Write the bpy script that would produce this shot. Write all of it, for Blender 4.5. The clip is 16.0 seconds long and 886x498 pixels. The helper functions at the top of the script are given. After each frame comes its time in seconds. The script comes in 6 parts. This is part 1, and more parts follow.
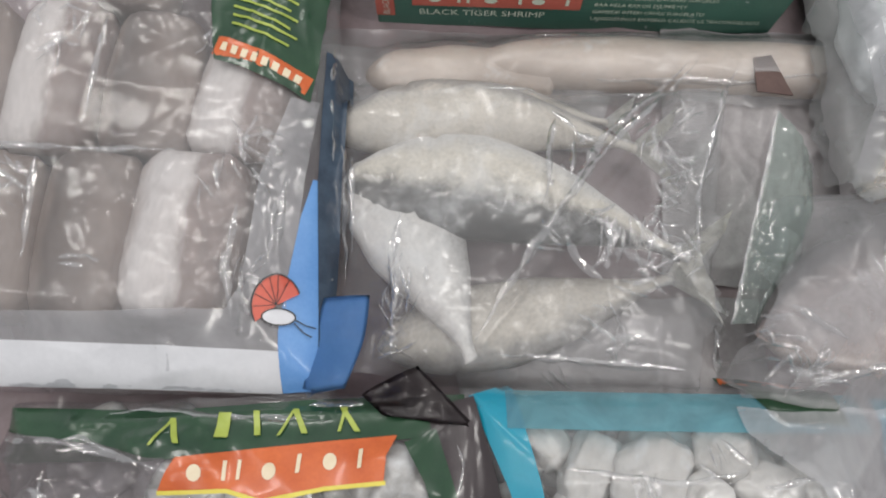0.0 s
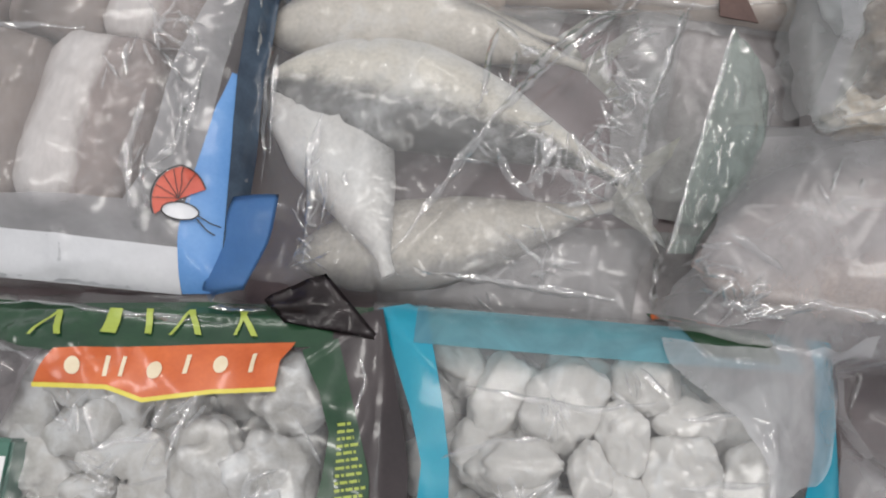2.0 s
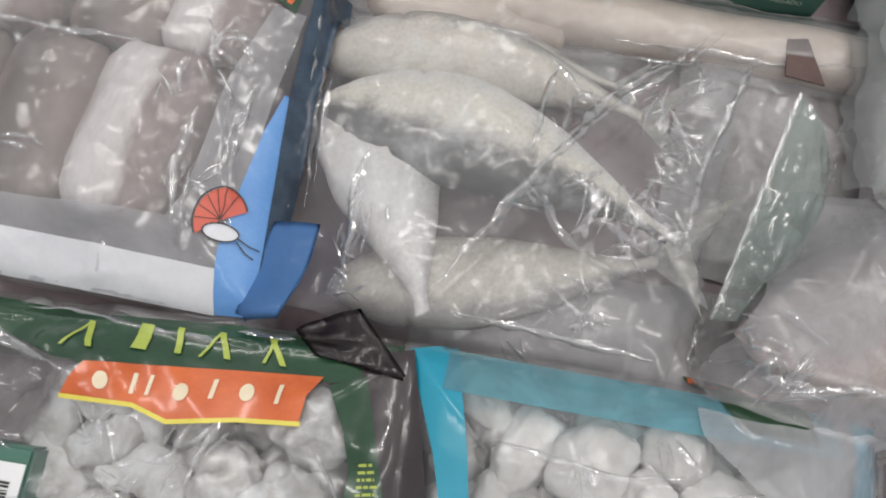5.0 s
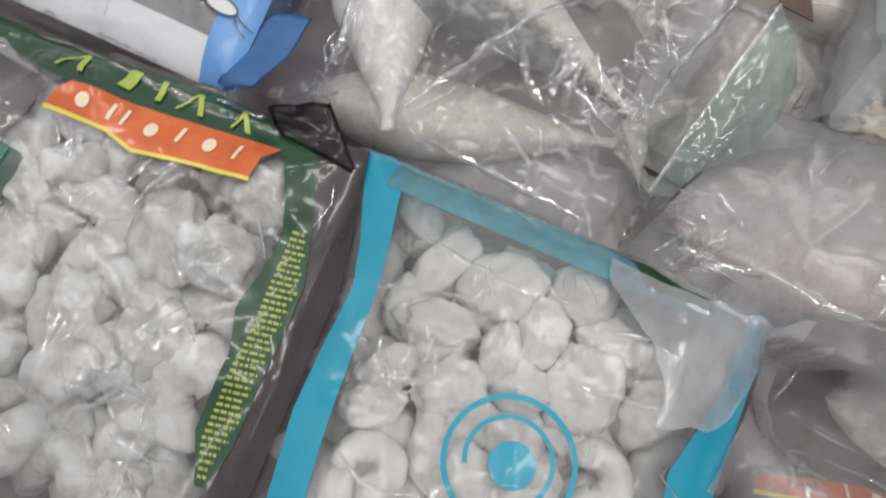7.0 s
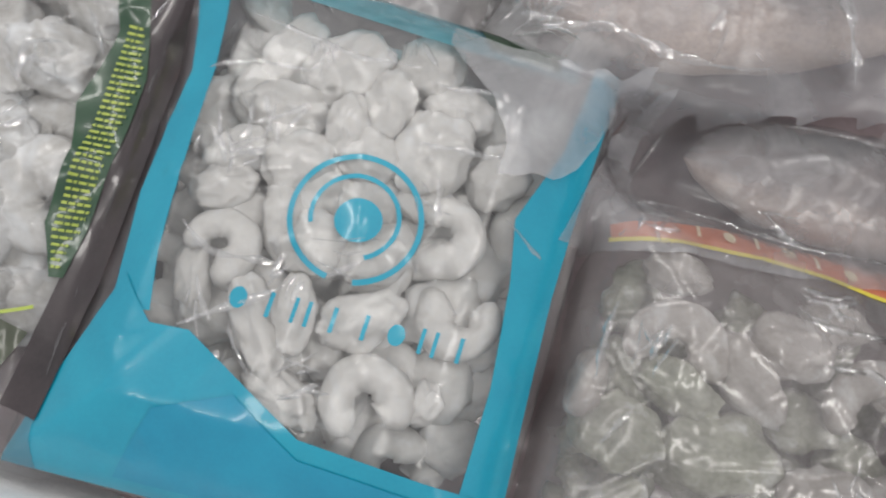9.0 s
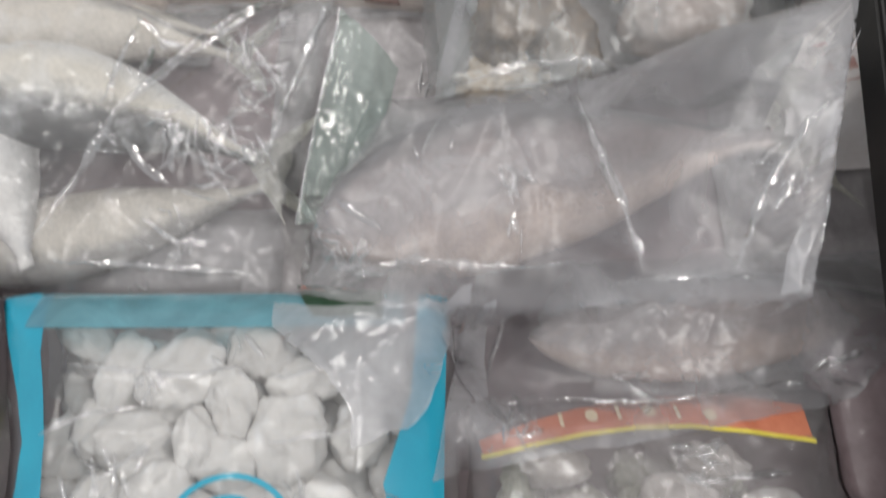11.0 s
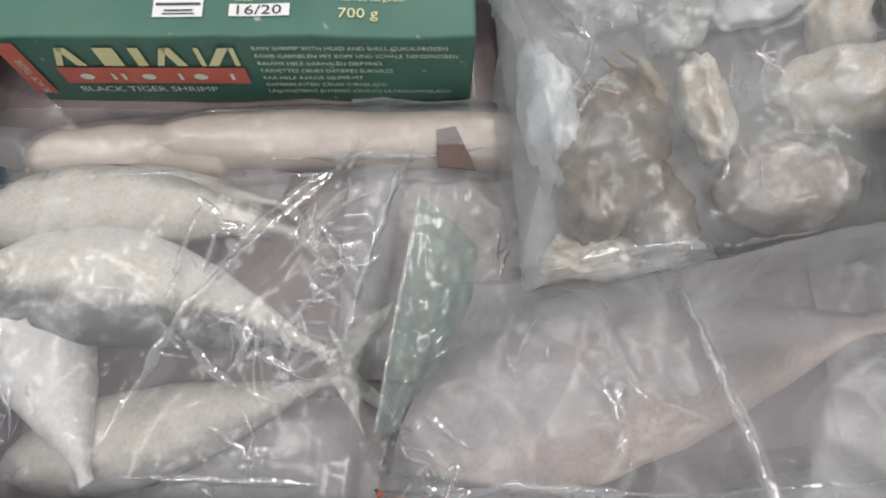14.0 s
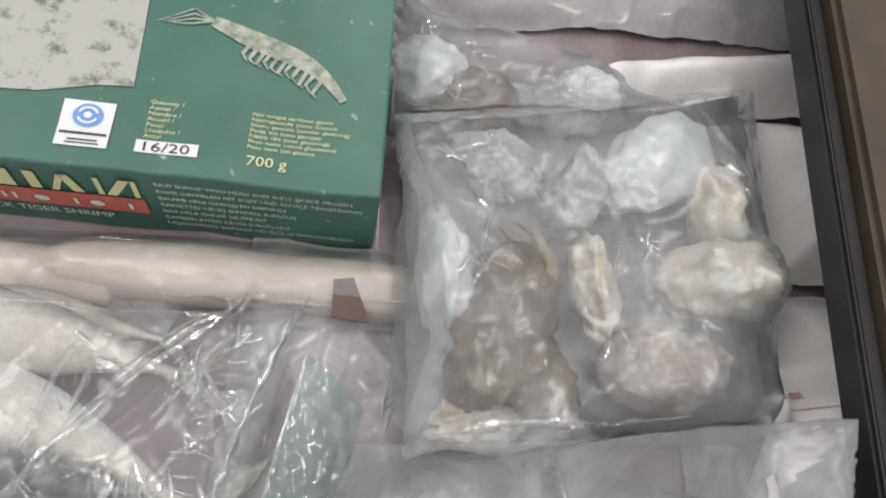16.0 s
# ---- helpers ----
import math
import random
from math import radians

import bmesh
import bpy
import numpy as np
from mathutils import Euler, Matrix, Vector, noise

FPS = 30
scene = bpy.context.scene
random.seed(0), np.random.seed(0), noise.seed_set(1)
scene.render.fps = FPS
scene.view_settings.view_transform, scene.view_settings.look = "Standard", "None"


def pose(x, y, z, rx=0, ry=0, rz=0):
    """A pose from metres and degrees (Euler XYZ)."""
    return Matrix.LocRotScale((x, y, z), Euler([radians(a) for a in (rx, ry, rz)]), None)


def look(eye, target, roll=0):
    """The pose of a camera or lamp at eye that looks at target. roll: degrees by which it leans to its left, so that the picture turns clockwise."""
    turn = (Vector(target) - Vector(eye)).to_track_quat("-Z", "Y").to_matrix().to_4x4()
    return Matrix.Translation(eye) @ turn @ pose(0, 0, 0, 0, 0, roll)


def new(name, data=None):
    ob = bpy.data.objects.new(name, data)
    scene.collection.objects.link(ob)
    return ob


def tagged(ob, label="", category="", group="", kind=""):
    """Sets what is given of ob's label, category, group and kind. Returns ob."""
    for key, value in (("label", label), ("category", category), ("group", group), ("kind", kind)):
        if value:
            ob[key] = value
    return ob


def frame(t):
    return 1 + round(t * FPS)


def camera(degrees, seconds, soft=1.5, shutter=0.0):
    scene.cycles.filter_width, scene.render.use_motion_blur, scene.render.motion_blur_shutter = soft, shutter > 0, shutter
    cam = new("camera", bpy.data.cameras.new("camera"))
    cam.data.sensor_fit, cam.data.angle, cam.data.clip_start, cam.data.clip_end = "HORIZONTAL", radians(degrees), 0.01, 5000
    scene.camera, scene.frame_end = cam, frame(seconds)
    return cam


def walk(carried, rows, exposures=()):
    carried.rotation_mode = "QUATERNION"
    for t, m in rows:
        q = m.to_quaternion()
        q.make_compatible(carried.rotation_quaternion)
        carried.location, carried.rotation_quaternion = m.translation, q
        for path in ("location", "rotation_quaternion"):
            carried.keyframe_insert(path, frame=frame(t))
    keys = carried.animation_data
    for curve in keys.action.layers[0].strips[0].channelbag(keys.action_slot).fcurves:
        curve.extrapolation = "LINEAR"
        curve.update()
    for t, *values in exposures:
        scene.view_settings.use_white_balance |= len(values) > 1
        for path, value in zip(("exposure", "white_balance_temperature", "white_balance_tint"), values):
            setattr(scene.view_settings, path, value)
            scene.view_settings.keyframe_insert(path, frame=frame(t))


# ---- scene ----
cam = camera(61.9, 16.0, soft=1.9, shutter=0.3)
METRES, EYE, TILT, LEAN, TURN = 0.8, 0.45, -75.0, 0.0, 0.0
ROWS = [
    (0.0, 0.0, 0.0, 0.0, -0.0, -0.0, 0.0),
    (0.5, 0.0147, 0.0052, -0.0265, 0.1, -0.77, 0.03),
    (1.0, 0.0386, 0.012, -0.061, -0.05, -0.49, -0.94),
    (1.5, 0.0613, 0.0256, -0.0669, -0.0, -1.21, -3.56),
    (2.0, 0.0595, 0.0328, -0.0486, 0.45, -1.33, -3.64),
    (2.5, 0.0326, 0.0376, -0.0326, 1.27, -1.37, -0.67),
    (3.0, 0.0123, 0.0509, -0.0243, 2.0, -1.82, 1.0),
    (5.5, 0.0648, 0.0411, -0.0246, 2.92, -1.28, -11.37),
    (6.0, 0.0823, 0.048, -0.0252, 3.55, -1.51, -13.0),
    (6.5, 0.1024, 0.0321, -0.0654, 3.76, -1.33, -15.87),
    (7.0, 0.1267, 0.0086, -0.1257, 4.82, -2.1, -22.27),
    (7.5, 0.1337, -0.0064, -0.1663, 5.34, -2.26, -26.76),
    (8.0, 0.1663, 0.0016, -0.2105, 5.96, -3.31, -28.17),
    (10.5, 0.3, 0.0282, -0.1393, -3.51, -6.26, 2.86),
    (11.0, 0.2847, 0.0058, -0.0748, -2.73, 0.29, 1.04),
    (11.5, 0.2706, 0.0083, -0.0059, -1.7, 3.35, 1.38),
    (12.0, 0.2492, 0.0442, 0.0323, -0.63, 3.62, 2.15),
    (12.5, 0.2387, 0.0479, 0.0516, -0.65, 3.62, 2.1),
    (13.0, 0.2363, 0.0559, 0.0563, -0.69, 3.12, 1.87),
    (13.5, 0.2385, 0.0579, 0.0564, -0.72, 2.54, 1.75),
    (14.0, 0.2438, 0.0485, 0.0459, -1.18, 2.06, 1.98),
    (14.5, 0.2407, 0.0549, 0.0297, -5.64, 2.43, 0.1),
    (15.0, 0.25, 0.0431, 0.0407, -9.2, 4.65, -0.52),
    (15.5, 0.2479, 0.0322, 0.0726, -9.4, 7.0, -1.37),
    (16.0, 0.2547, 0.0392, 0.0916, -8.67, 9.35, -2.58),
]
walk(cam, [(t, pose(0, 0, EYE, TILT, LEAN, TURN) @ pose(METRES * x, METRES * y, METRES * z, 90 + pitch, roll, yaw)) for t, x, y, z, yaw, pitch, roll in ROWS],
     exposures=[(0.0, -0.13), (8.0, -0.11), (10.5, -0.06), (11.5, 0.03), (14.0, 0.0), (16.0, 0.05)])

# ---- light: a bright shop with rows of ceiling tubes ----
world = bpy.data.worlds.new("shop")
scene.world = world
world.use_nodes = True
world.node_tree.nodes["Background"].inputs["Color"].default_value = (0.96, 0.955, 0.985, 1)
world.node_tree.nodes["Background"].inputs["Strength"].default_value = 0.54


def tube_lamp(x, y, z, length, width, watts, turn):
    data = bpy.data.lights.new("ceiling_tube", "AREA")
    data.shape, data.size, data.size_y, data.energy, data.color = "RECTANGLE", length, width, watts, (1.0, 0.97, 0.93)
    ob = new("ceiling_tube", data)
    ob.matrix_world = look((x, y, z), (0.1, 0.1, 0.0)) @ pose(0, 0, 0, 0, 0, turn)
    return ob


for lx, ly, lw in ((-0.75, 0.9, 9.5), (0.75, 0.7, 8), (-0.2, -0.7, 6.5), (1.5, -0.3, 14), (-1.7, 0.1, 7.5), (0.35, 1.9, 9)):
    tube_lamp(lx, ly, 2.1, 1.3, 0.11, lw, 90)


# ---- materials ----
def nodes_of(name):
    m = bpy.data.materials.new(name)
    m.use_nodes = True
    nt = m.node_tree
    nt.nodes.clear()
    out = nt.nodes.new("ShaderNodeOutputMaterial")
    return m, nt, out


def noise_node(nt, scale, detail=3.0, rough=0.55, coord="Object", stretch=None, distort=0.0):
    tc = nt.nodes.new("ShaderNodeTexCoord")
    n = nt.nodes.new("ShaderNodeTexNoise")
    n.inputs["Scale"].default_value, n.inputs["Detail"].default_value = scale, detail
    n.inputs["Roughness"].default_value, n.inputs["Distortion"].default_value = rough, distort
    link = nt.links.new
    if stretch:
        mp = nt.nodes.new("ShaderNodeMapping")
        mp.inputs["Scale"].default_value = stretch
        link(tc.outputs[coord], mp.inputs["Vector"])
        link(mp.outputs["Vector"], n.inputs["Vector"])
    else:
        link(tc.outputs[coord], n.inputs["Vector"])
    return n.outputs["Fac"]


def ramp(nt, fac, stops):
    r = nt.nodes.new("ShaderNodeValToRGB")
    while len(r.color_ramp.elements) < len(stops):
        r.color_ramp.elements.new(0.5)
    for e, (p, c) in zip(r.color_ramp.elements, stops):
        e.position = p
        e.color = (c, c, c, 1) if isinstance(c, (int, float)) else (*c, 1)
    nt.links.new(fac, r.inputs["Fac"])
    return r.outputs["Color"]


def blend(nt, fac, a, b, mode="MIX"):
    m = nt.nodes.new("ShaderNodeMix")
    m.data_type, m.blend_type = "RGBA", mode
    for sock, val in ((m.inputs["Factor"], fac), (m.inputs["A"], a), (m.inputs["B"], b)):
        if isinstance(val, (int, float)):
            sock.default_value = val
        elif isinstance(val, tuple):
            sock.default_value = (*val, 1)
        else:
            nt.links.new(val, sock)
    return m.outputs["Result"]


def calc(nt, op, a, b=0.0):
    m = nt.nodes.new("ShaderNodeMath")
    m.operation, m.use_clamp = op, False
    for sock, val in ((m.inputs[0], a), (m.inputs[1], b)):
        if isinstance(val, (int, float)):
            sock.default_value = val
        else:
            nt.links.new(val, sock)
    return m.outputs[0]


def bumped(nt, height, strength, dist):
    b = nt.nodes.new("ShaderNodeBump")
    b.inputs["Strength"].default_value, b.inputs["Distance"].default_value = strength, dist
    nt.links.new(height, b.inputs["Height"])
    return b.outputs["Normal"]


def surface(name, dark, light, rough=0.5, scale=40.0, fine=400.0, bump=0.3, dist=0.001, frost=0.0, frost_scale=60.0,
            metal=0.0, coat=0.0, subsurface=0.0, vary=0.0, spread=(0.35, 0.65)):
    """An opaque surface: two tones mixed by noise, an optional rime of frost, and a fine relief."""
    m, nt, out = nodes_of(name)
    p = nt.nodes.new("ShaderNodeBsdfPrincipled")
    big = noise_node(nt, scale, 4)
    small = noise_node(nt, fine, 3, 0.6)
    mixed = calc(nt, "ADD", calc(nt, "MULTIPLY", big, 0.75), calc(nt, "MULTIPLY", small, 0.25))
    col = ramp(nt, mixed, [(spread[0], dark), (spread[1], light)])
    if vary:
        info = nt.nodes.new("ShaderNodeObjectInfo")
        shade = calc(nt, "ADD", 1.0 - vary, calc(nt, "MULTIPLY", info.outputs["Random"], vary))
        comb = nt.nodes.new("ShaderNodeCombineColor")
        for k in range(3):
            nt.links.new(shade, comb.inputs[k])
        col = blend(nt, 1.0, col, comb.outputs[0], "MULTIPLY")
    if frost:
        f = ramp(nt, noise_node(nt, frost_scale, 5, 0.65, distort=0.4), [(0.62 - 0.4 * frost, 0.0), (0.80 - 0.3 * frost, 1.0)])
        col = blend(nt, f, col, (0.74, 0.75, 0.76))
    nt.links.new(col, p.inputs["Base Color"])
    p.inputs["Roughness"].default_value, p.inputs["Metallic"].default_value = rough, metal
    p.inputs["Coat Weight"].default_value, p.inputs["Coat Roughness"].default_value = coat, 0.08
    if subsurface:
        p.inputs["Subsurface Weight"].default_value = subsurface
        p.inputs["Subsurface Radius"].default_value = (0.006, 0.005, 0.004)
        p.inputs["Subsurface Scale"].default_value = 1.0
    if bump:
        nt.links.new(bumped(nt, mixed, bump, dist), p.inputs["Normal"])
    nt.links.new(p.outputs[0], out.inputs["Surface"])
    return m


def film(name, milk=0.06, tint=(0.97, 0.975, 0.98), rough=0.1, gloss=1.8, crinkle=0.5, scale=90.0, milk_scale=30.0, milk_colour=(0.82, 0.83, 0.85), patch=0.35, most=0.6):
    """Thin clear plastic: see-through, with a gloss, a slight milkiness in uneven clouds, and small crinkles."""
    m, nt, out = nodes_of(name)
    clouds = noise_node(nt, milk_scale, 4, 0.6, distort=0.5)
    creases = []
    for size, depth in ((scale * 0.6, 1.0), (scale * 1.7, 0.45)):
        tc = nt.nodes.new("ShaderNodeTexCoord")
        warp = nt.nodes.new("ShaderNodeTexNoise")
        warp.inputs["Scale"].default_value, warp.inputs["Detail"].default_value = size * 0.6, 2.0
        push = nt.nodes.new("ShaderNodeVectorMath")
        push.operation = "MULTIPLY_ADD"
        push.inputs[1].default_value = (0.5 / size,) * 3
        vor = nt.nodes.new("ShaderNodeTexVoronoi")
        vor.feature = "DISTANCE_TO_EDGE"
        vor.inputs["Scale"].default_value = size
        nt.links.new(tc.outputs["Object"], warp.inputs["Vector"])
        nt.links.new(warp.outputs["Color"], push.inputs[0])
        nt.links.new(tc.outputs["Object"], push.inputs[2])
        nt.links.new(push.outputs["Vector"], vor.inputs["Vector"])
        creases.append(calc(nt, "MULTIPLY", calc(nt, "MINIMUM", vor.outputs["Distance"], 0.16), -9.0 * depth * 25.0 / size))
    swell = noise_node(nt, scale * 0.8, 2, 0.5, distort=0.8)
    where = ramp(nt, noise_node(nt, 14, 2), [(0.50, 0.0), (0.70, 1.0)])
    height = calc(nt, "ADD", calc(nt, "MULTIPLY", calc(nt, "ADD", creases[0], creases[1]), where), calc(nt, "MULTIPLY", swell, 0.09))
    nrm = bumped(nt, height, crinkle, 0.004)
    clear = nt.nodes.new("ShaderNodeBsdfTransparent")
    clear.inputs["Color"].default_value = (*tint, 1)
    dull = nt.nodes.new("ShaderNodeBsdfDiffuse")
    dull.inputs["Color"].default_value = (*milk_colour, 1)
    thru = nt.nodes.new("ShaderNodeBsdfTranslucent")
    thru.inputs["Color"].default_value = (*milk_colour, 1)
    haze = nt.nodes.new("ShaderNodeMixShader")
    haze.inputs[0].default_value = 0.35
    nt.links.new(dull.outputs[0], haze.inputs[1])
    nt.links.new(thru.outputs[0], haze.inputs[2])
    body = nt.nodes.new("ShaderNodeMixShader")
    nt.links.new(ramp(nt, clouds, [(0.30, milk * (1 - patch)), (0.72, milk * (1 + patch))]), body.inputs[0])
    nt.links.new(clear.outputs[0], body.inputs[1])
    nt.links.new(haze.outputs[0], body.inputs[2])
    shine = nt.nodes.new("ShaderNodeBsdfGlossy")
    shine.inputs["Roughness"].default_value = rough
    fr = nt.nodes.new("ShaderNodeFresnel")
    fr.inputs["IOR"].default_value = 1.5
    nt.links.new(nrm, shine.inputs["Normal"])
    nt.links.new(nrm, fr.inputs["Normal"])
    top = nt.nodes.new("ShaderNodeMixShader")
    nt.links.new(calc(nt, "MINIMUM", calc(nt, "MULTIPLY", fr.outputs[0], gloss), most), top.inputs[0])
    nt.links.new(body.outputs[0], top.inputs[1])
    nt.links.new(shine.outputs[0], top.inputs[2])
    nt.links.new(top.outputs[0], out.inputs["Surface"])
    return m


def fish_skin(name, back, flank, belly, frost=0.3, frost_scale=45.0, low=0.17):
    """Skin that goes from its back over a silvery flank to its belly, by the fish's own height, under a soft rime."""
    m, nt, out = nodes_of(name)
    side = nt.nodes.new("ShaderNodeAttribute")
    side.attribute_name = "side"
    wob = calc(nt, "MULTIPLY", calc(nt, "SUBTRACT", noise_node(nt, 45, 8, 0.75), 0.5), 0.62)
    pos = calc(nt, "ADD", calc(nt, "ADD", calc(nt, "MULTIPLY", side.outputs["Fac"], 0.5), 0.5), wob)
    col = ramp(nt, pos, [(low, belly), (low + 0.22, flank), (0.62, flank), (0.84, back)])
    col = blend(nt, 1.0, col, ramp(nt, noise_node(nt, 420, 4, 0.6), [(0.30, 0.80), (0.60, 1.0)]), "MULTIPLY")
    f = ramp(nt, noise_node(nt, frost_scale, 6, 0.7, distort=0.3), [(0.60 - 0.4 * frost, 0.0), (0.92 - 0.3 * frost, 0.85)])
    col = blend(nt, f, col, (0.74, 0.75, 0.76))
    p = nt.nodes.new("ShaderNodeBsdfPrincipled")
    nt.links.new(col, p.inputs["Base Color"])
    p.inputs["Roughness"].default_value = 0.55
    nt.links.new(bumped(nt, noise_node(nt, 240, 6, 0.7), 0.30, 0.0012), p.inputs["Normal"])
    nt.links.new(p.outputs[0], out.inputs["Surface"])
    return m


def chunk_skin(name, stops, rime=0.3):
    """A sawn piece of fish: bands of flesh, brown and rime that run along the piece, lit ridge and shaded side put into
    the colour, with soft uneven borders.
    """
    m, nt, out = nodes_of(name)
    tc = nt.nodes.new("ShaderNodeTexCoord")
    sep = nt.nodes.new("ShaderNodeSeparateXYZ")
    nt.links.new(tc.outputs["Object"], sep.inputs[0])
    wob = calc(nt, "MULTIPLY", calc(nt, "SUBTRACT", noise_node(nt, 34, 5, 0.65, stretch=(1.0, 0.45, 1.0)), 0.5), 0.55)
    across = calc(nt, "ADD", calc(nt, "ADD", calc(nt, "MULTIPLY", sep.outputs["X"], 14.5), 0.5), wob)
    col = ramp(nt, across, stops)
    grain = ramp(nt, noise_node(nt, 330, 4, 0.65, stretch=(1.0, 0.4, 1.0)), [(0.28, 0.84), (0.62, 1.0)])
    col = blend(nt, 1.0, col, grain, "MULTIPLY")
    f = ramp(nt, noise_node(nt, 30, 6, 0.72, distort=0.4), [(0.50, 0.0), (0.78, rime)])
    col = blend(nt, f, col, (0.74, 0.74, 0.74))
    p = nt.nodes.new("ShaderNodeBsdfPrincipled")
    nt.links.new(col, p.inputs["Base Color"])
    p.inputs["Roughness"].default_value = 0.5
    nt.links.new(bumped(nt, noise_node(nt, 190, 6, 0.7), 0.35, 0.0014), p.inputs["Normal"])
    nt.links.new(p.outputs[0], out.inputs["Surface"])
    return m


FILM_CLEAR = film("clear film", 0.155, crinkle=0.40, scale=48, rough=0.16, gloss=0.95)
FILM_SOFT = film("soft clear film", 0.18, crinkle=0.20, scale=30, rough=0.26, gloss=1.3)
FILM_SHRIMP = film("printed bag clear window", 0.08, crinkle=0.14, scale=34, rough=0.17, gloss=1.0)
FILM_MILKY = film("milky film", 0.30, crinkle=0.18, scale=26, rough=0.26, gloss=1.4, milk_scale=20, patch=0.6, milk_colour=(0.74, 0.74, 0.77))
FILM_HAZY = film("hazy film", 0.29, crinkle=0.25, scale=36, rough=0.16, gloss=1.1, milk_scale=22, patch=0.5, milk_colour=(0.62, 0.59, 0.60))
FILM_FROST = film("frosted film", 0.27, crinkle=0.28, scale=34, rough=0.24, gloss=1.4, milk_scale=24, patch=0.6, milk_colour=(0.68, 0.71, 0.72), tint=(0.97, 0.98, 0.98))
FILM_CREASE = film("creased film", 0.16, crinkle=0.30, scale=120, rough=0.12, gloss=5.5, most=0.42, milk_colour=(0.90, 0.91, 0.92))
FILM_EDGE = film("whitish bag border", 0.40, crinkle=0.30, scale=30, rough=0.14, milk_scale=18, patch=0.35, milk_colour=(0.74, 0.74, 0.77))
FILM_GREEN = film("green tinted film", 0.22, crinkle=0.35, scale=40, tint=(0.72, 0.82, 0.78), milk_colour=(0.52, 0.62, 0.58))
FILM_TEAL = film("pale teal film", 0.62, crinkle=0.22, scale=30, tint=(0.50, 0.82, 0.90), milk_colour=(0.19, 0.47, 0.56))
FILM_GREY = film("smoke film", 0.30, crinkle=0.35, scale=34, tint=(0.62, 0.60, 0.62), milk_colour=(0.36, 0.33, 0.34))
INK_TEAL = surface("teal ink", (0.010, 0.26, 0.385), (0.015, 0.31, 0.44), 0.28, 30, 500, 0.12, coat=0.4)
INK_TEAL_DEEP = surface("deep teal ink", (0.008, 0.22, 0.36), (0.012, 0.27, 0.42), 0.28, 30, 500, 0.12, coat=0.4)
INK_BLUE = surface("blue ink", (0.10, 0.26, 0.57), (0.15, 0.33, 0.65), 0.35, 30, 500, 0.15, coat=0.2)
# navy for the bag's dark edge, with the shadow beside it in the colour
INK_NAVY = surface("shaded seam ink", (0.02, 0.035, 0.06), (0.05, 0.08, 0.12), 0.35, 60, 500, 0.2, coat=0.2)
INK_WHITE = surface("white ink", (0.58, 0.59, 0.62), (0.68, 0.69, 0.72), 0.35, 25, 300, 0.12, coat=0.2)
INK_GREEN = surface("dark green ink", (0.012, 0.045, 0.022), (0.022, 0.07, 0.032), 0.28, 40, 500, 0.15, coat=0.5)
INK_OLIVE = surface("olive black ink", (0.022, 0.030, 0.014), (0.045, 0.055, 0.028), 0.30, 30, 500, 0.15, coat=0.5)
INK_BLACK = surface("plum black ink", (0.022, 0.017, 0.019), (0.046, 0.035, 0.038), 0.28, 30, 500, 0.15, coat=0.5)
INK_ORANGE = surface("orange ink", (0.52, 0.10, 0.025), (0.66, 0.15, 0.04), 0.3, 50, 500, 0.15, coat=0.3)
INK_ORANGE_DULL = surface("worn orange ink", (0.48, 0.15, 0.08), (0.60, 0.22, 0.13), 0.35, 50, 500, 0.15, coat=0.2)
INK_FAINT = surface("faint red ink", (0.40, 0.20, 0.17), (0.60, 0.42, 0.38), 0.45, 200, 600, 0.1)
INK_YELLOW = surface("yellow ink", (0.62, 0.52, 0.06), (0.76, 0.66, 0.12), 0.35, 60, 500, 0.1)
INK_LIME = surface("lime ink", (0.30, 0.38, 0.06), (0.42, 0.50, 0.10), 0.35, 60, 500, 0.1)
INK_CREAM = surface("cream ink", (0.70, 0.58, 0.40), (0.80, 0.70, 0.52), 0.4, 60, 500, 0.1)
INK_RED = surface("red ink", (0.55, 0.09, 0.06), (0.66, 0.14, 0.09), 0.4, 60, 500, 0.1)
INK_DARK = surface("black ink", (0.015, 0.015, 0.016), (0.03, 0.03, 0.03), 0.4, 60, 500, 0.1)
CARD_GREEN = surface("green carton", (0.044, 0.128, 0.096), (0.062, 0.166, 0.126), 0.42, 18, 600, 0.2, 0.0006, frost=-0.10, frost_scale=110)
PAPER_WHITE = surface("white sticker", (0.70, 0.71, 0.72), (0.78, 0.78, 0.78), 0.5, 40, 600, 0.1)
PAPER_RED = surface("carton red", (0.46, 0.10, 0.07), (0.55, 0.15, 0.11), 0.5, 40, 600, 0.1)
PAPER_GOLD = surface("carton gold", (0.62, 0.60, 0.30), (0.72, 0.70, 0.42), 0.5, 40, 600, 0.1)
PAPER_PALE = surface("carton pale lettering", (0.55, 0.64, 0.52), (0.66, 0.72, 0.62), 0.5, 60, 600, 0.1)
PHOTO_WHITE = surface("printed photograph", (0.14, 0.15, 0.12), (0.42, 0.42, 0.39), 0.5, 60, 500, 0.1, spread=(0.36, 0.48))
PHOTO_SHRIMP = surface("printed shrimp", (0.16, 0.20, 0.15), (0.46, 0.47, 0.40), 0.5, 160, 700, 0.1)
SHRIMP_PALE = surface("glazed peeled shrimp", (0.60, 0.585, 0.565), (0.74, 0.725, 0.705), 0.68, 60, 300, 0.75, 0.0022, frost=0.20, frost_scale=60, subsurface=0.08, vary=0.10)
SHRIMP_FROST = surface("frosted shrimp", (0.52, 0.50, 0.47), (0.78, 0.77, 0.76), 0.75, 70, 420, 0.55, 0.003, frost=0.36, frost_scale=60, vary=0.22)
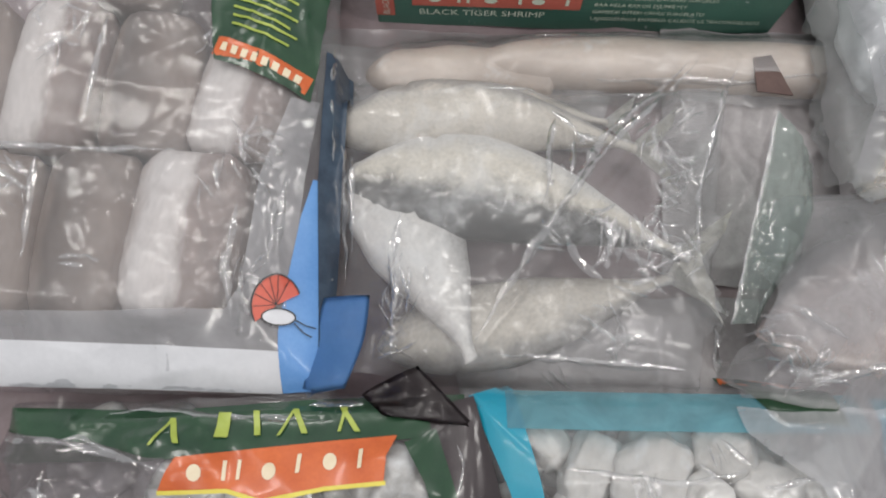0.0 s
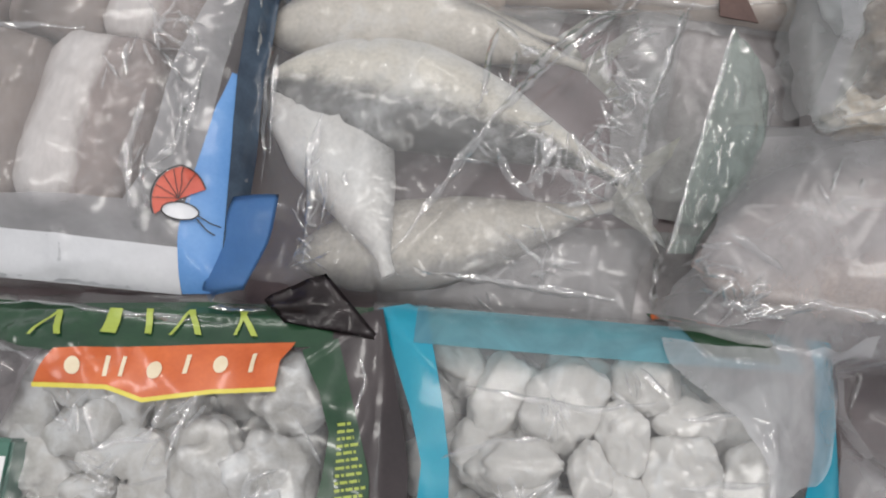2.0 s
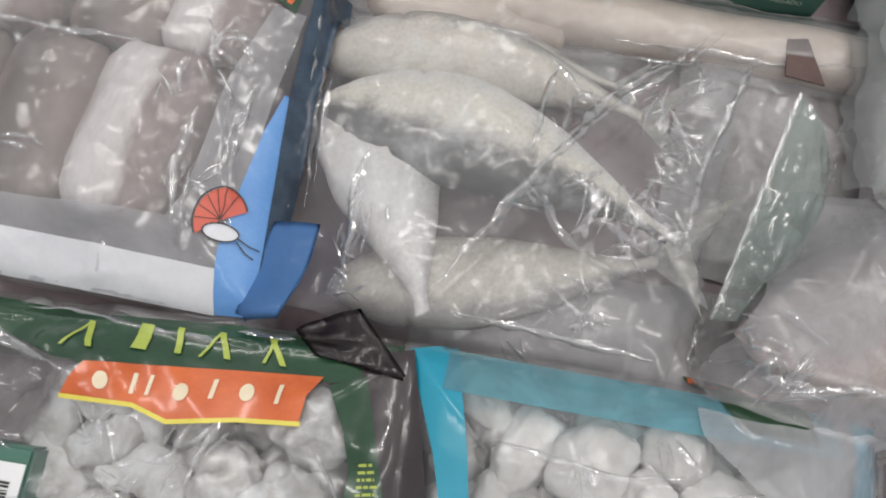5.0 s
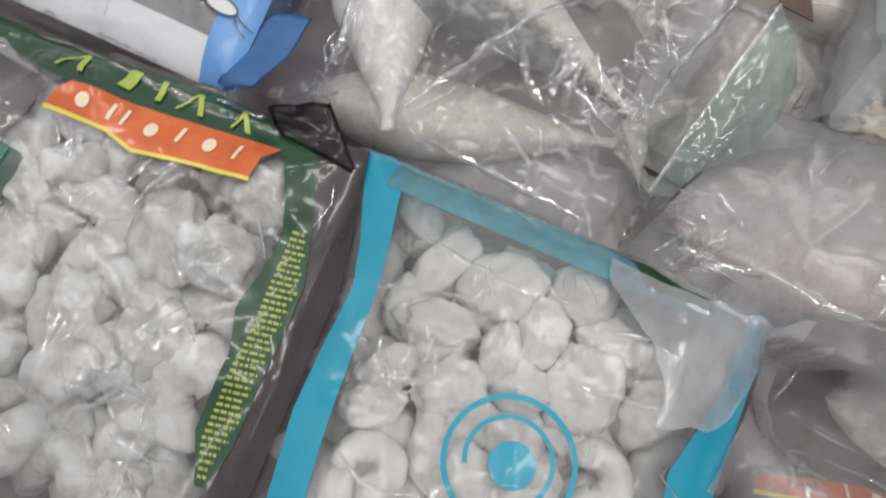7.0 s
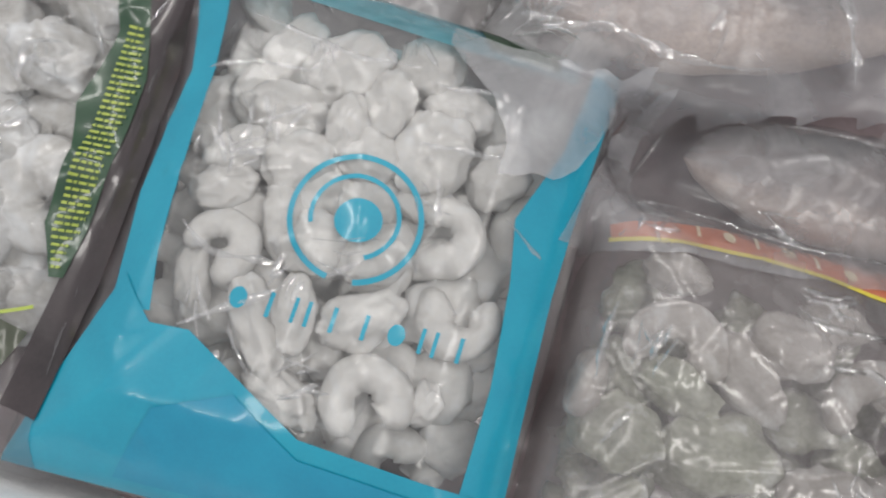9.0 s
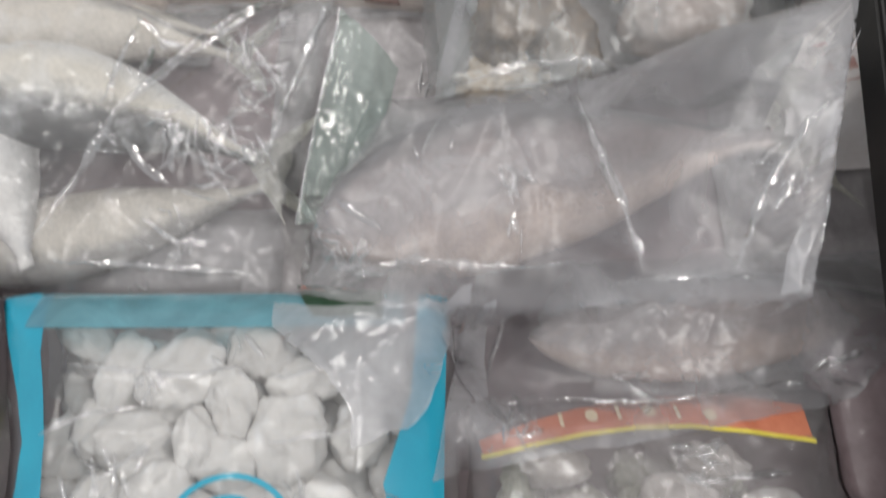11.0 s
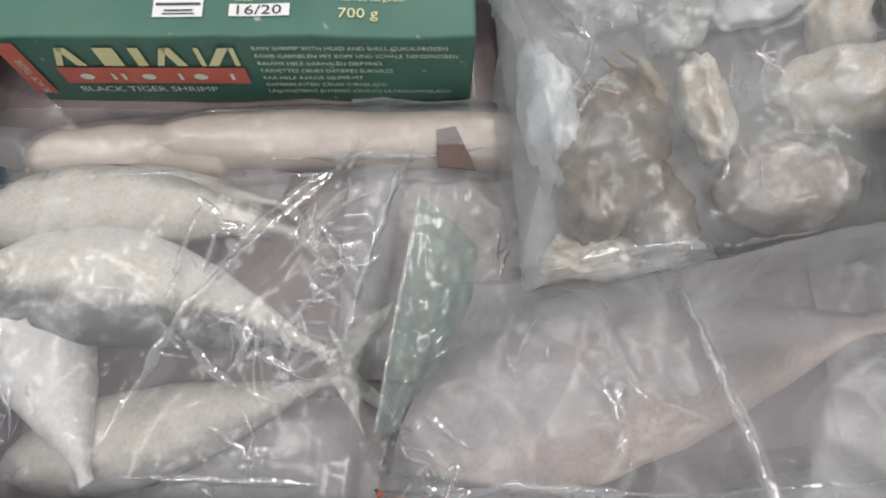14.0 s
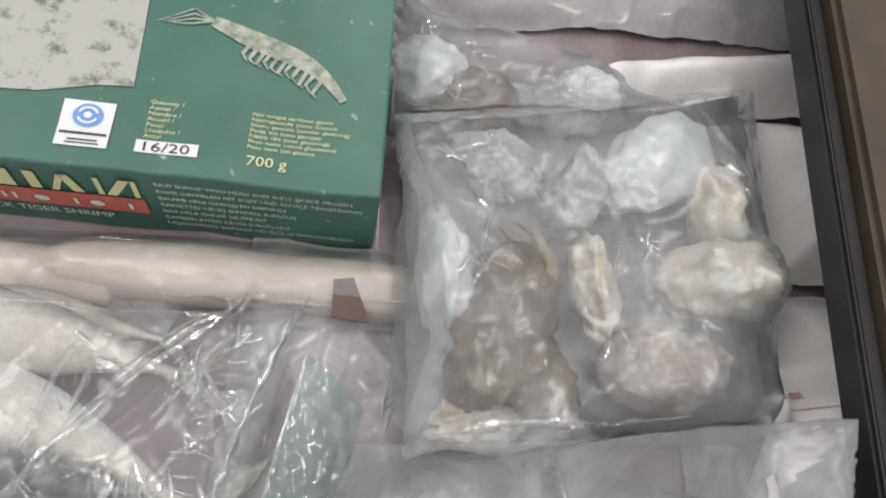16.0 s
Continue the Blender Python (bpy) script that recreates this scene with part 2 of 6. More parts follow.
SHRIMP_GREY = surface("greyish shrimp", (0.36, 0.33, 0.305), (0.60, 0.57, 0.54), 0.62, 50, 300, 0.7, 0.002, frost=0.24, vary=0.1)
MUSSEL_GREEN = surface("grey green shellfish", (0.22, 0.23, 0.18), (0.47, 0.48, 0.40), 0.6, 70, 300, 0.7, 0.002, frost=0.12, vary=0.15)
CHUNK_MEAT = chunk_skin("dark frozen fish chunk", [(0.05, (0.33, 0.26, 0.23)), (0.30, (0.14, 0.112, 0.102)), (0.58, (0.21, 0.165, 0.148)), (0.92, (0.40, 0.33, 0.30))], 0.16)
# frosty flesh; the bright ridge and brown right side also hold painted light and shade
CHUNK_PALE = chunk_skin("pale frozen fish chunk", [(0.02, (0.50, 0.44, 0.42)), (0.18, (0.74, 0.70, 0.69)), (0.50, (0.70, 0.655, 0.64)), (0.62, (0.30, 0.235, 0.22))], 0.25)
FILLET = surface("pale cream fillet", (0.52, 0.43, 0.37), (0.68, 0.59, 0.52), 0.45, 20, 260, 0.3, frost=0.05)
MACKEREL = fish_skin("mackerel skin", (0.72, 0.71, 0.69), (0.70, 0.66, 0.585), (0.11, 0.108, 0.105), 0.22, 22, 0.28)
MACKEREL_WHITE = fish_skin("frost white mackerel skin", (0.56, 0.55, 0.54), (0.76, 0.74, 0.715), (0.70, 0.67, 0.65), 0.30, 22)
MACKEREL_PALE = fish_skin("pale mackerel skin", (0.36, 0.345, 0.33), (0.66, 0.615, 0.55), (0.52, 0.48, 0.43), 0.14, 30)
BIGFISH = fish_skin("reddish fish skin", (0.12, 0.115, 0.115), (0.30, 0.255, 0.25), (0.58, 0.47, 0.42), 0.06, 30, 0.14)
FIN = surface("fin", (0.42, 0.41, 0.37), (0.66, 0.65, 0.60), 0.5, 120, 500, 0.4, frost=0.2)
CRAB_BROWN = surface("brown crab shell", (0.070, 0.045, 0.030), (0.30, 0.215, 0.15), 0.5, 55, 300, 0.7, 0.003, frost=0.12, frost_scale=50)
CRAB_WHITE = surface("white crab meat", (0.56, 0.43, 0.30), (0.78, 0.73, 0.66), 0.55, 60, 300, 0.6, 0.002, frost=0.38, frost_scale=70)
CRAB_BLUE = surface("greyish crab shell", (0.24, 0.24, 0.235), (0.52, 0.52, 0.51), 0.5, 40, 300, 0.5, 0.002, frost=0.26, frost_scale=45)
CRAB_GOLD = surface("golden claw edge", (0.24, 0.17, 0.10), (0.46, 0.37, 0.25), 0.5, 90, 400, 0.4)
CRAB_PINK = surface("pinkish grey crab shell", (0.26, 0.20, 0.18), (0.48, 0.41, 0.38), 0.5, 40, 300, 0.5, 0.002, frost=0.18, frost_scale=45)
CRAB_PLATE = surface("bluish white crab shell", (0.56, 0.58, 0.60), (0.76, 0.78, 0.80), 0.45, 40, 300, 0.5, 0.002, frost=0.4)
PLUM = surface("plum plastic", (0.20, 0.150, 0.158), (0.30, 0.238, 0.248), 0.4, 14, 200, 0.4, 0.002, coat=0.25)
GREYBAG = surface("grey under pack", (0.24, 0.225, 0.23), (0.40, 0.38, 0.385), 0.4, 20, 200, 0.4, 0.002, coat=0.3)
FROST = surface("frost crust", (0.76, 0.78, 0.80), (0.85, 0.86, 0.87), 0.7, 60, 600, 0.8, 0.002)
RAIL_BLACK = surface("black rail", (0.008, 0.008, 0.008), (0.02, 0.019, 0.018), 0.38, 30, 500, 0.15)
RAIL_BROWN = surface("dark brown frame", (0.055, 0.040, 0.028), (0.085, 0.062, 0.045), 0.45, 20, 500, 0.15)
RAIL_STEEL = surface("steel trim", (0.35, 0.35, 0.34), (0.48, 0.48, 0.47), 0.3, 40, 500, 0.1, metal=0.8)
TUB_WHITE = surface("freezer lining", (0.62, 0.63, 0.64), (0.72, 0.73, 0.74), 0.5, 20, 300, 0.1, frost=0.2)
WHITEBAG = surface("white printed bag", (0.74, 0.70, 0.68), (0.86, 0.84, 0.83), 0.4, 30, 300, 0.4, 0.002, coat=0.3)
TAG_BROWN = surface("brown card", (0.07, 0.036, 0.032), (0.12, 0.07, 0.06), 0.5, 60, 400, 0.2)


# ---- building helpers ----
def part(name, bm, material, parent=None, label="", smooth=True):
    """Links a bmesh, given in world places, as one mesh under a thing."""
    me = bpy.data.meshes.new(name)
    if parent is not None:
        at = parent.location if parent.parent is None else parent.location + parent.parent.location
        bmesh.ops.translate(bm, verts=bm.verts, vec=-at)
    bm.to_mesh(me)
    bm.free()
    me.materials.append(material)
    if smooth:
        me.polygons.foreach_set("use_smooth", [True] * len(me.polygons))
    ob = new(name, me)
    if parent is not None:
        ob.parent = parent
    if label:
        ob["label"] = label
    return ob


def thing(name, at, label, category, group="", kind=""):
    ob = new(name)
    ob.empty_display_size = 0.02
    ob.location = at
    return tagged(ob, label, category, group, kind)


def mesh_thing(name, verts, faces, material, label, category, group="", kind="", smooth=True):
    me = bpy.data.meshes.new(name)
    me.from_pydata([tuple(v) for v in verts], [], faces)
    me.materials.append(material)
    if smooth:
        me.polygons.foreach_set("use_smooth", [True] * len(me.polygons))
    return tagged(new(name, me), label, category, group, kind)


def lattice(seed):
    return np.random.RandomState(seed).rand(256, 256)


TABLES = {}


def vnoise(x, y, size, seed):
    """Smooth value noise from 0 to 1, with lumps of the given size in metres."""
    if seed not in TABLES:
        TABLES[seed] = lattice(seed)
    tab = TABLES[seed]
    x, y = np.asarray(x) / size + 50.3, np.asarray(y) / size + 70.7
    ix, iy = np.floor(x).astype(int), np.floor(y).astype(int)
    fx, fy = x - ix, y - iy
    fx, fy = fx * fx * (3 - 2 * fx), fy * fy * (3 - 2 * fy)
    a, b = tab[iy % 256, ix % 256], tab[iy % 256, (ix + 1) % 256]
    c, d = tab[(iy + 1) % 256, ix % 256], tab[(iy + 1) % 256, (ix + 1) % 256]
    return (a * (1 - fx) + b * fx) * (1 - fy) + (c * (1 - fx) + d * fx) * fy


def ridges(x, y, size, seed):
    wx = x + 0.5 * size * (vnoise(x, y, size * 1.3, seed + 1) - 0.5)
    wy = y + 0.5 * size * (vnoise(x, y, size * 1.3, seed + 2) - 0.5)
    return 1 - np.abs(2 * vnoise(wx, wy, size, seed) - 1)


def network(x, y, size, seed, stretch=1.0, turn=0.0):
    """Distance from the borders of irregular cells, for the straight creases of crumpled plastic."""
    c, s = math.cos(turn), math.sin(turn)
    wx = x + 0.35 * size * (vnoise(x, y, size * 1.5, seed + 3) - 0.5)
    wy = y + 0.35 * size * (vnoise(x, y, size * 1.5, seed + 4) - 0.5)
    u, v = (wx * c + wy * s) / (size * stretch) + 40, (-wx * s + wy * c) / size + 40
    iu, iv = np.floor(u).astype(int), np.floor(v).astype(int)
    ta, tb = lattice(seed + 100), lattice(seed + 200)
    f1, f2 = np.full(u.shape, 9.0), np.full(u.shape, 9.0)
    for a in (-1, 0, 1):
        for b in (-1, 0, 1):
            pu, pv = iu + a + ta[(iv + b) % 256, (iu + a) % 256], iv + b + tb[(iv + b) % 256, (iu + a) % 256]
            d = np.hypot(u - pu, v - pv)
            f2 = np.minimum(f2, np.maximum(f1, d))
            f1 = np.minimum(f1, d)
    return (f2 - f1) * size


# the height of the heap, cell by cell; each thing that is laid down raises it
X0, Y0, CELL, NX, NY = -0.46, -0.34, 0.002, 560, 520
GX, GY = np.meshgrid(X0 + CELL * np.arange(NX), Y0 + CELL * np.arange(NY))
heap = -0.022 + 0.012 * vnoise(GX, GY, 0.11, 5) + 0.004 * vnoise(GX, GY, 0.03, 6)


def sample(field, x, y):
    fx = np.clip((np.asarray(x, float) - X0) / CELL, 0, NX - 1.001)
    fy = np.clip((np.asarray(y, float) - Y0) / CELL, 0, NY - 1.001)
    ix, iy = fx.astype(int), fy.astype(int)
    ax, ay = fx - ix, fy - iy
    return (field[iy, ix] * (1 - ax) + field[iy, ix + 1] * ax) * (1 - ay) + (field[iy + 1, ix] * (1 - ax) + field[iy + 1, ix + 1] * ax) * ay


def soften(a):
    p = np.pad(a, 1, mode="edge")
    return (p[1:-1, 1:-1] + p[:-2, 1:-1] + p[2:, 1:-1] + p[1:-1, :-2] + p[1:-1, 2:]) / 5


def world_verts(ob):
    bpy.context.view_layer.update()
    got = []
    for o in (ob, *ob.children_recursive):
        if o.type == "MESH":
            co = np.empty(len(o.data.vertices) * 3, np.float32)
            o.data.vertices.foreach_get("co", co)
            m = np.array(o.matrix_world)
            got.append(co.reshape(-1, 3) @ m[:3, :3].T + m[:3, 3])
    return np.vstack(got)


def tops(obs):
    """The upper surface of some things, as heights over the cells."""
    f = np.full((NY, NX), -1.0)
    for ob in obs:
        v = world_verts(ob)
        ix = np.clip(np.round((v[:, 0] - X0) / CELL).astype(int), 0, NX - 1)
        iy = np.clip(np.round((v[:, 1] - Y0) / CELL).astype(int), 0, NY - 1)
        np.maximum.at(f, (iy, ix), v[:, 2])
    p = np.pad(f, 1, mode="edge")
    return np.maximum.reduce([p[1 + a:NY + 1 + a, 1 + b:NX + 1 + b] for a in (-1, 0, 1) for b in (-1, 0, 1)])


def lay(obs):
    global heap
    heap = np.maximum(heap, tops(obs))


def inside(quad):
    """How far each cell lies inside a convex outline (counter-clockwise)."""
    d = np.full((NY, NX), 9.0)
    for (ax, ay), (bx, by) in zip(quad, quad[1:] + quad[:1]):
        n = math.hypot(bx - ax, by - ay)
        d = np.minimum(d, ((bx - ax) * (GY - ay) - (by - ay) * (GX - ax)) / n)
    return d


def drape(quad, obs, tight=40, crinkle=0.0012, size=0.02, seed=1, folds=(), loose=0.0, gap=0.0012, rest=None, air=0.0):
    """The height of a film stretched over things within an outline, with its crinkles and its long folds."""
    d = inside(quad)
    base = np.maximum(heap, tops(obs)) if obs else heap.copy()
    h0 = base + gap
    if rest is not None:
        h0 = np.where(d > 0, np.maximum(h0, rest + air * np.sqrt(np.clip(d / 0.05, 0, 1))), h0)
    xs, ys = [p[0] for p in quad], [p[1] for p in quad]
    win = (slice(max(0, int((min(ys) - Y0) / CELL) - 6), int((max(ys) - Y0) / CELL) + 8), slice(max(0, int((min(xs) - X0) / CELL) - 6), int((max(xs) - X0) / CELL) + 8))
    h, low, dd = h0[win].copy(), h0[win], d[win]
    for _ in range(tight):
        h = np.where(dd > 0, np.maximum(low, soften(h)), low)
    for _ in range(3):
        h = np.maximum(low, soften(h))
    gx, gy = GX[win], GY[win]
    rim = np.clip(dd / 0.012, 0, 1)
    net1, net2 = network(gx, gy, size * 1.6, seed, 1.7, seed * 0.7), network(gx, gy, size * 0.7, seed + 1, 1.4, seed * 0.7 + 1)
    amount = 0.35 + 1.1 * vnoise(gx, gy, 0.045, seed + 9) ** 2
    h = h + rim * (crinkle * amount * (np.exp(-net1 / (0.16 * size)) + 0.45 * np.exp(-net2 / (0.10 * size))) + loose * vnoise(gx, gy, 0.05, seed + 11))
    full = h0.copy()
    full[win] = h
    h = full
    for (ax, ay), (bx, by), high, wide in folds:
        lx, ly = bx - ax, by - ay
        n2 = lx * lx + ly * ly
        s = np.clip(((GX - ax) * lx + (GY - ay) * ly) / n2, 0, 1)
        bend = 0.004 * (vnoise(s * 0.2, s * 0, 0.05, seed + 3) - 0.5)
        dist = np.abs(((GX - ax) * ly - (GY - ay) * lx) / math.sqrt(n2) + bend) + 9 * np.hypot(GX - ax - s * lx, GY - ay - s * ly) * ((s <= 0) | (s >= 1))
        h = h + high * np.exp(-dist / wide) * np.clip(d / 0.004, 0, 1)
    return h


def film_mesh(quad, field, seed, step=0.002, wobble=0.003, lift=0.0006, flutter=0.002):
    """A sheet over four corners (bottom left, bottom right, top right, top left), lying on a height field."""
    (ax, ay), (bx, by), (cx, cy), (dx, dy) = quad
    nu = int(max(math.hypot(bx - ax, by - ay), math.hypot(cx - dx, cy - dy)) / step) + 2
    nv = int(max(math.hypot(dx - ax, dy - ay), math.hypot(cx - bx, cy - by)) / step) + 2
    u, v = np.meshgrid(np.linspace(0, 1, nu), np.linspace(0, 1, nv))
    x = (ax * (1 - u) + bx * u) * (1 - v) + (dx * (1 - u) + cx * u) * v
    y = (ay * (1 - u) + by * u) * (1 - v) + (dy * (1 - u) + cy * u) * v
    edge = np.minimum(np.minimum(u, 1 - u) * nu, np.minimum(v, 1 - v) * nv) * step
    x = x + wobble * (vnoise(x, y, 0.035, seed) + 0.4 * vnoise(x, y, 0.01, seed + 5) - 0.7)
    y = y + wobble * (vnoise(x, y, 0.035, seed + 1) + 0.4 * vnoise(x, y, 0.01, seed + 6) - 0.7)
    z = sample(field, x, y) + lift + flutter * np.exp(-edge / 0.006) * vnoise(x, y, 0.012, seed + 2)
    bm = bmesh.new()
    vs = [bm.verts.new(p) for p in zip(x.ravel(), y.ravel(), z.ravel())]
    for j in range(nv - 1):
        for i in range(nu - 1):
            k = j * nu + i
            bm.faces.new((vs[k], vs[k + 1], vs[k + nu + 1], vs[k + nu]))
    return bm


def flat(outline):
    bm = bmesh.new()
    bm.faces.new([bm.verts.new((x, y, 0)) for x, y in outline])
    bm.normal_update()
    return bm


def band(points, widths):
    """A flat strip along a line of points, with a width at each."""
    bm = bmesh.new()
    prev = None
    for k, (x, y) in enumerate(points):
        x1, y1 = points[max(k - 1, 0)]
        x2, y2 = points[min(k + 1, len(points) - 1)]
        n = math.hypot(x2 - x1, y2 - y1)
        nx, ny = -(y2 - y1) / n, (x2 - x1) / n
        w = widths[k] if isinstance(widths, (list, tuple)) else widths
        pair = (bm.verts.new((x + nx * w / 2, y + ny * w / 2, 0)), bm.verts.new((x - nx * w / 2, y - ny * w / 2, 0)))
        if prev:
            bm.faces.new((prev[0], prev[1], pair[1], pair[0]))
        prev = pair
    return bm


def ring(x, y, r1, r2, wide, start=0, end=360, n=48):
    pts = [(x + r1 * math.cos(radians(a)), y + r2 * math.sin(radians(a))) for a in np.linspace(start, end, n)]
    return band(pts, wide)


def disc(x, y, r1, r2, n=28):
    return flat([(x + r1 * math.cos(2 * math.pi * k / n), y + r2 * math.sin(2 * math.pi * k / n)) for k in range(n)])


def lettering(body, x, y, size, turn=0.0, width=1.0):
    cu = bpy.data.curves.new("text", "FONT")
    cu.body, cu.size, cu.resolution_u = body, size, 2
    ob = bpy.data.objects.new("text", cu)
    scene.collection.objects.link(ob)
    me = bpy.data.meshes.new_from_object(ob.evaluated_get(bpy.context.evaluated_depsgraph_get()))
    bm = bmesh.new()
    bm.from_mesh(me)
    bpy.data.objects.remove(ob)
    bpy.data.meshes.remove(me)
    bmesh.ops.transform(bm, matrix=Matrix.Translation((x, y, 0)) @ pose(0, 0, 0, 0, 0, turn) @ Matrix.Diagonal((width, 1, 1, 1)), verts=bm.verts)
    return bm


def merged(*bms):
    out = bmesh.new()
    for bm in bms:
        me = bpy.data.meshes.new("tmp")
        bm.to_mesh(me)
        bm.free()
        out.from_mesh(me)
        bpy.data.meshes.remove(me)
    return out


def printed(name, bm, field, material, parent, label="", lift=0.0012, longest=0.005):
    """Ink on a film: a flat shape that follows the film's height."""
    bmesh.ops.triangulate(bm, faces=bm.faces)
    for _ in range(5):
        long = [e for e in bm.edges if e.calc_length() > longest]
        if not long:
            break
        bmesh.ops.subdivide_edges(bm, edges=long, cuts=1)
        bmesh.ops.triangulate(bm, faces=[f for f in bm.faces if len(f.verts) > 3])
    z = sample(field, [v.co.x for v in bm.verts], [v.co.y for v in bm.verts])
    for v, h in zip(bm.verts, z):
        v.co.z = h + lift
    bmesh.ops.recalc_face_normals(bm, faces=bm.faces)
    if bm.faces and sum(f.normal.z for f in bm.faces) < 0:
        bmesh.ops.reverse_faces(bm, faces=bm.faces)
    return part(name, bm, material, parent, label)


def bag(name, quad, obs, material, label, category="bag", tight=40, crinkle=0.0012, size=0.02, seed=1, folds=(), loose=0.0, step=0.002, wobble=0.003, flutter=0.002, rest=None, air=0.0):
    """A bag's film laid over its contents. Returns the thing and the film's height field."""
    global heap
    field = drape(quad, obs, tight, crinkle, size, seed, folds, loose, rest=rest, air=air)
    cx, cy = sum(p[0] for p in quad) / 4, sum(p[1] for p in quad) / 4
    ob = thing(name, (cx, cy, float(sample(heap, cx, cy))), label, category)
    part("film", film_mesh(quad, field, seed, step, wobble, flutter=flutter), material, ob)
    d = inside(quad)
    heap = np.where(d > 0, np.maximum(heap, field), heap)
    return ob, field


def crease(parent, field, points, width=0.0032, high=0.0010, seed=0, name="fold", join=None):
    """A narrow standing fold of film along a line on a bag."""
    bm = join or bmesh.new()
    seg = [math.hypot(q[0] - p[0], q[1] - p[1]) for p, q in zip(points, points[1:])]
    at = [sum(seg[:k]) for k in range(len(points))]
    n = max(5, int(at[-1] / 0.0014))
    t = np.linspace(0, at[-1], n)
    x, y = np.interp(t, at, [p[0] for p in points]), np.interp(t, at, [p[1] for p in points])
    for _ in range(3):
        x[1:-1], y[1:-1] = (x[:-2] + 2 * x[1:-1] + x[2:]) / 4, (y[:-2] + 2 * y[1:-1] + y[2:]) / 4
    tx, ty = np.gradient(x), np.gradient(y)
    ln = np.hypot(tx, ty) + 1e-9
    nx, ny = -ty / ln, tx / ln
    wave = 0.0016 * (vnoise(t, t * 0 + seed, 0.011, 15) - 0.5) + 0.0006 * (vnoise(t, t * 0 + seed, 0.004, 16) - 0.5)
    x, y = x + nx * wave, y + ny * wave
    taper = np.minimum(1, 0.15 + 4 * np.minimum(t, at[-1] - t) / (at[-1] + 1e-9))
    w = width / 2 * taper * (0.35 + 1.1 * vnoise(t, t * 0 + seed, 0.009, 17))
    tall = high * taper * (0.4 + 1.2 * vnoise(t, t * 0 + seed, 0.007, 18))
    lean = 0.7 * (vnoise(t, t * 0 + seed, 0.012, 19) - 0.5)
    rows_ = []
    for off, up in ((-1, 0.0), (-0.45, 0.6), (0.0, 1.0), (0.45, 0.6), (1, 0.0)):
        px, py = x + nx * w * (off + lean * up), y + ny * w * (off + lean * up)
        pz = sample(field, px, py) + 0.0012 + tall * up
        rows_.append([bm.verts.new(p) for p in zip(px, py, pz)])
    for r1, r2 in zip(rows_, rows_[1:]):
        for k in range(n - 1):
            bm.faces.new((r1[k], r2[k], r2[k + 1], r1[k + 1]))
    return bm if join else part(name, bm, FILM_CREASE, parent)


def crumple(parent, field, x, y, reach, count, seed, lean=None):
    """A knot of short folds."""
    rnd = random.Random(seed)
    bm = bmesh.new()
    for k in range(count):
        a = rnd.uniform(0, math.pi) if lean is None else rnd.gauss(lean, 0.45)
        px, py, ln = x + rnd.gauss(0, reach * 0.5), y + rnd.gauss(0, reach * 0.5), rnd.uniform(0.006, 0.024)
        c, s = math.cos(a) * ln / 2, math.sin(a) * ln / 2
        b = rnd.uniform(-0.0015, 0.0015)
        crease(parent, field, [(px - c, py - s), (px + b, py - b), (px + c, py + s)], rnd.uniform(0.0010, 0.0032), rnd.uniform(0.0005, 0.0012), k * 0.31 + seed, join=bm)
    return part("crumple", bm, FILM_CREASE, parent)


def sprinkle(parent, field, quad, knots, seed, each=5):
    """Knots of short folds here and there on a bag."""
    rnd = random.Random(seed)
    d = inside(quad)
    xs, ys = [p[0] for p in quad], [p[1] for p in quad]
    left = knots
    while left:
        x, y = rnd.uniform(min(xs), max(xs)), rnd.uniform(min(ys), max(ys))
        if sample(d, x, y) > 0.022:
            crumple(parent, field, x, y, rnd.uniform(0.006, 0.014), rnd.randint(3, each + 2), seed * 31 + left, rnd.uniform(0, math.pi))
            left -= 1


# ---- shapes of the contents ----
def loft(rings_, close=True):
    """Faces over rings of points."""
    verts, faces, n = [p for r in rings_ for p in r], [], len(rings_[0])
    for k in range(len(rings_) - 1):
        for i in range(n):
            a, b = k * n + i, k * n + (i + 1) % n
            faces.append((a, b, b + n, a + n))
    if close:
        faces.append(tuple(range(n))[::-1])
        faces.append(tuple(range((len(rings_) - 1) * n, len(rings_) * n)))
    return verts, faces


def fish_mesh(length, depth, thick, bend=0.0, fork=1.0, seed=0):
    """A fish on its side: head at x = 0, back towards +y, with a gill line and a narrow tail root."""
    prof = [(0, 0.03), (0.03, 0.30), (0.08, 0.55), (0.16, 0.80), (0.26, 0.96), (0.38, 1.0), (0.52, 0.90), (0.66, 0.68), (0.78, 0.43), (0.88, 0.22), (0.94, 0.13), (1.0, 0.14)]
    ts, ws = [p[0] for p in prof], [p[1] for p in prof]
    rings_ = []
    for k in range(90):
        t = k / 89
        w = float(np.interp(t, ts, ws))
        w *= 1 - 0.09 * math.exp(-((t - 0.235) / 0.010) ** 2)
        r = []
        for i in range(36):
            a = 2 * math.pi * i / 36
            c, s = math.cos(a), math.sin(a)
            lump = 1 + 0.05 * (noise.noise((t * 9 + seed, c * 1.5, s * 1.5)))
            yy = depth / 2 * w * (abs(c) ** 0.9) * (1 if c > 0 else -1) * lump
            zz = thick / 2 * (0.12 + 0.88 * w) * min(1, w * 5) * (abs(s) ** 0.85) * (1 if s > 0 else -1) * lump
            r.append((t * length, yy + bend * length * (4 * t * (1 - t)), zz))
        rings_.append(r)
    return loft(rings_)


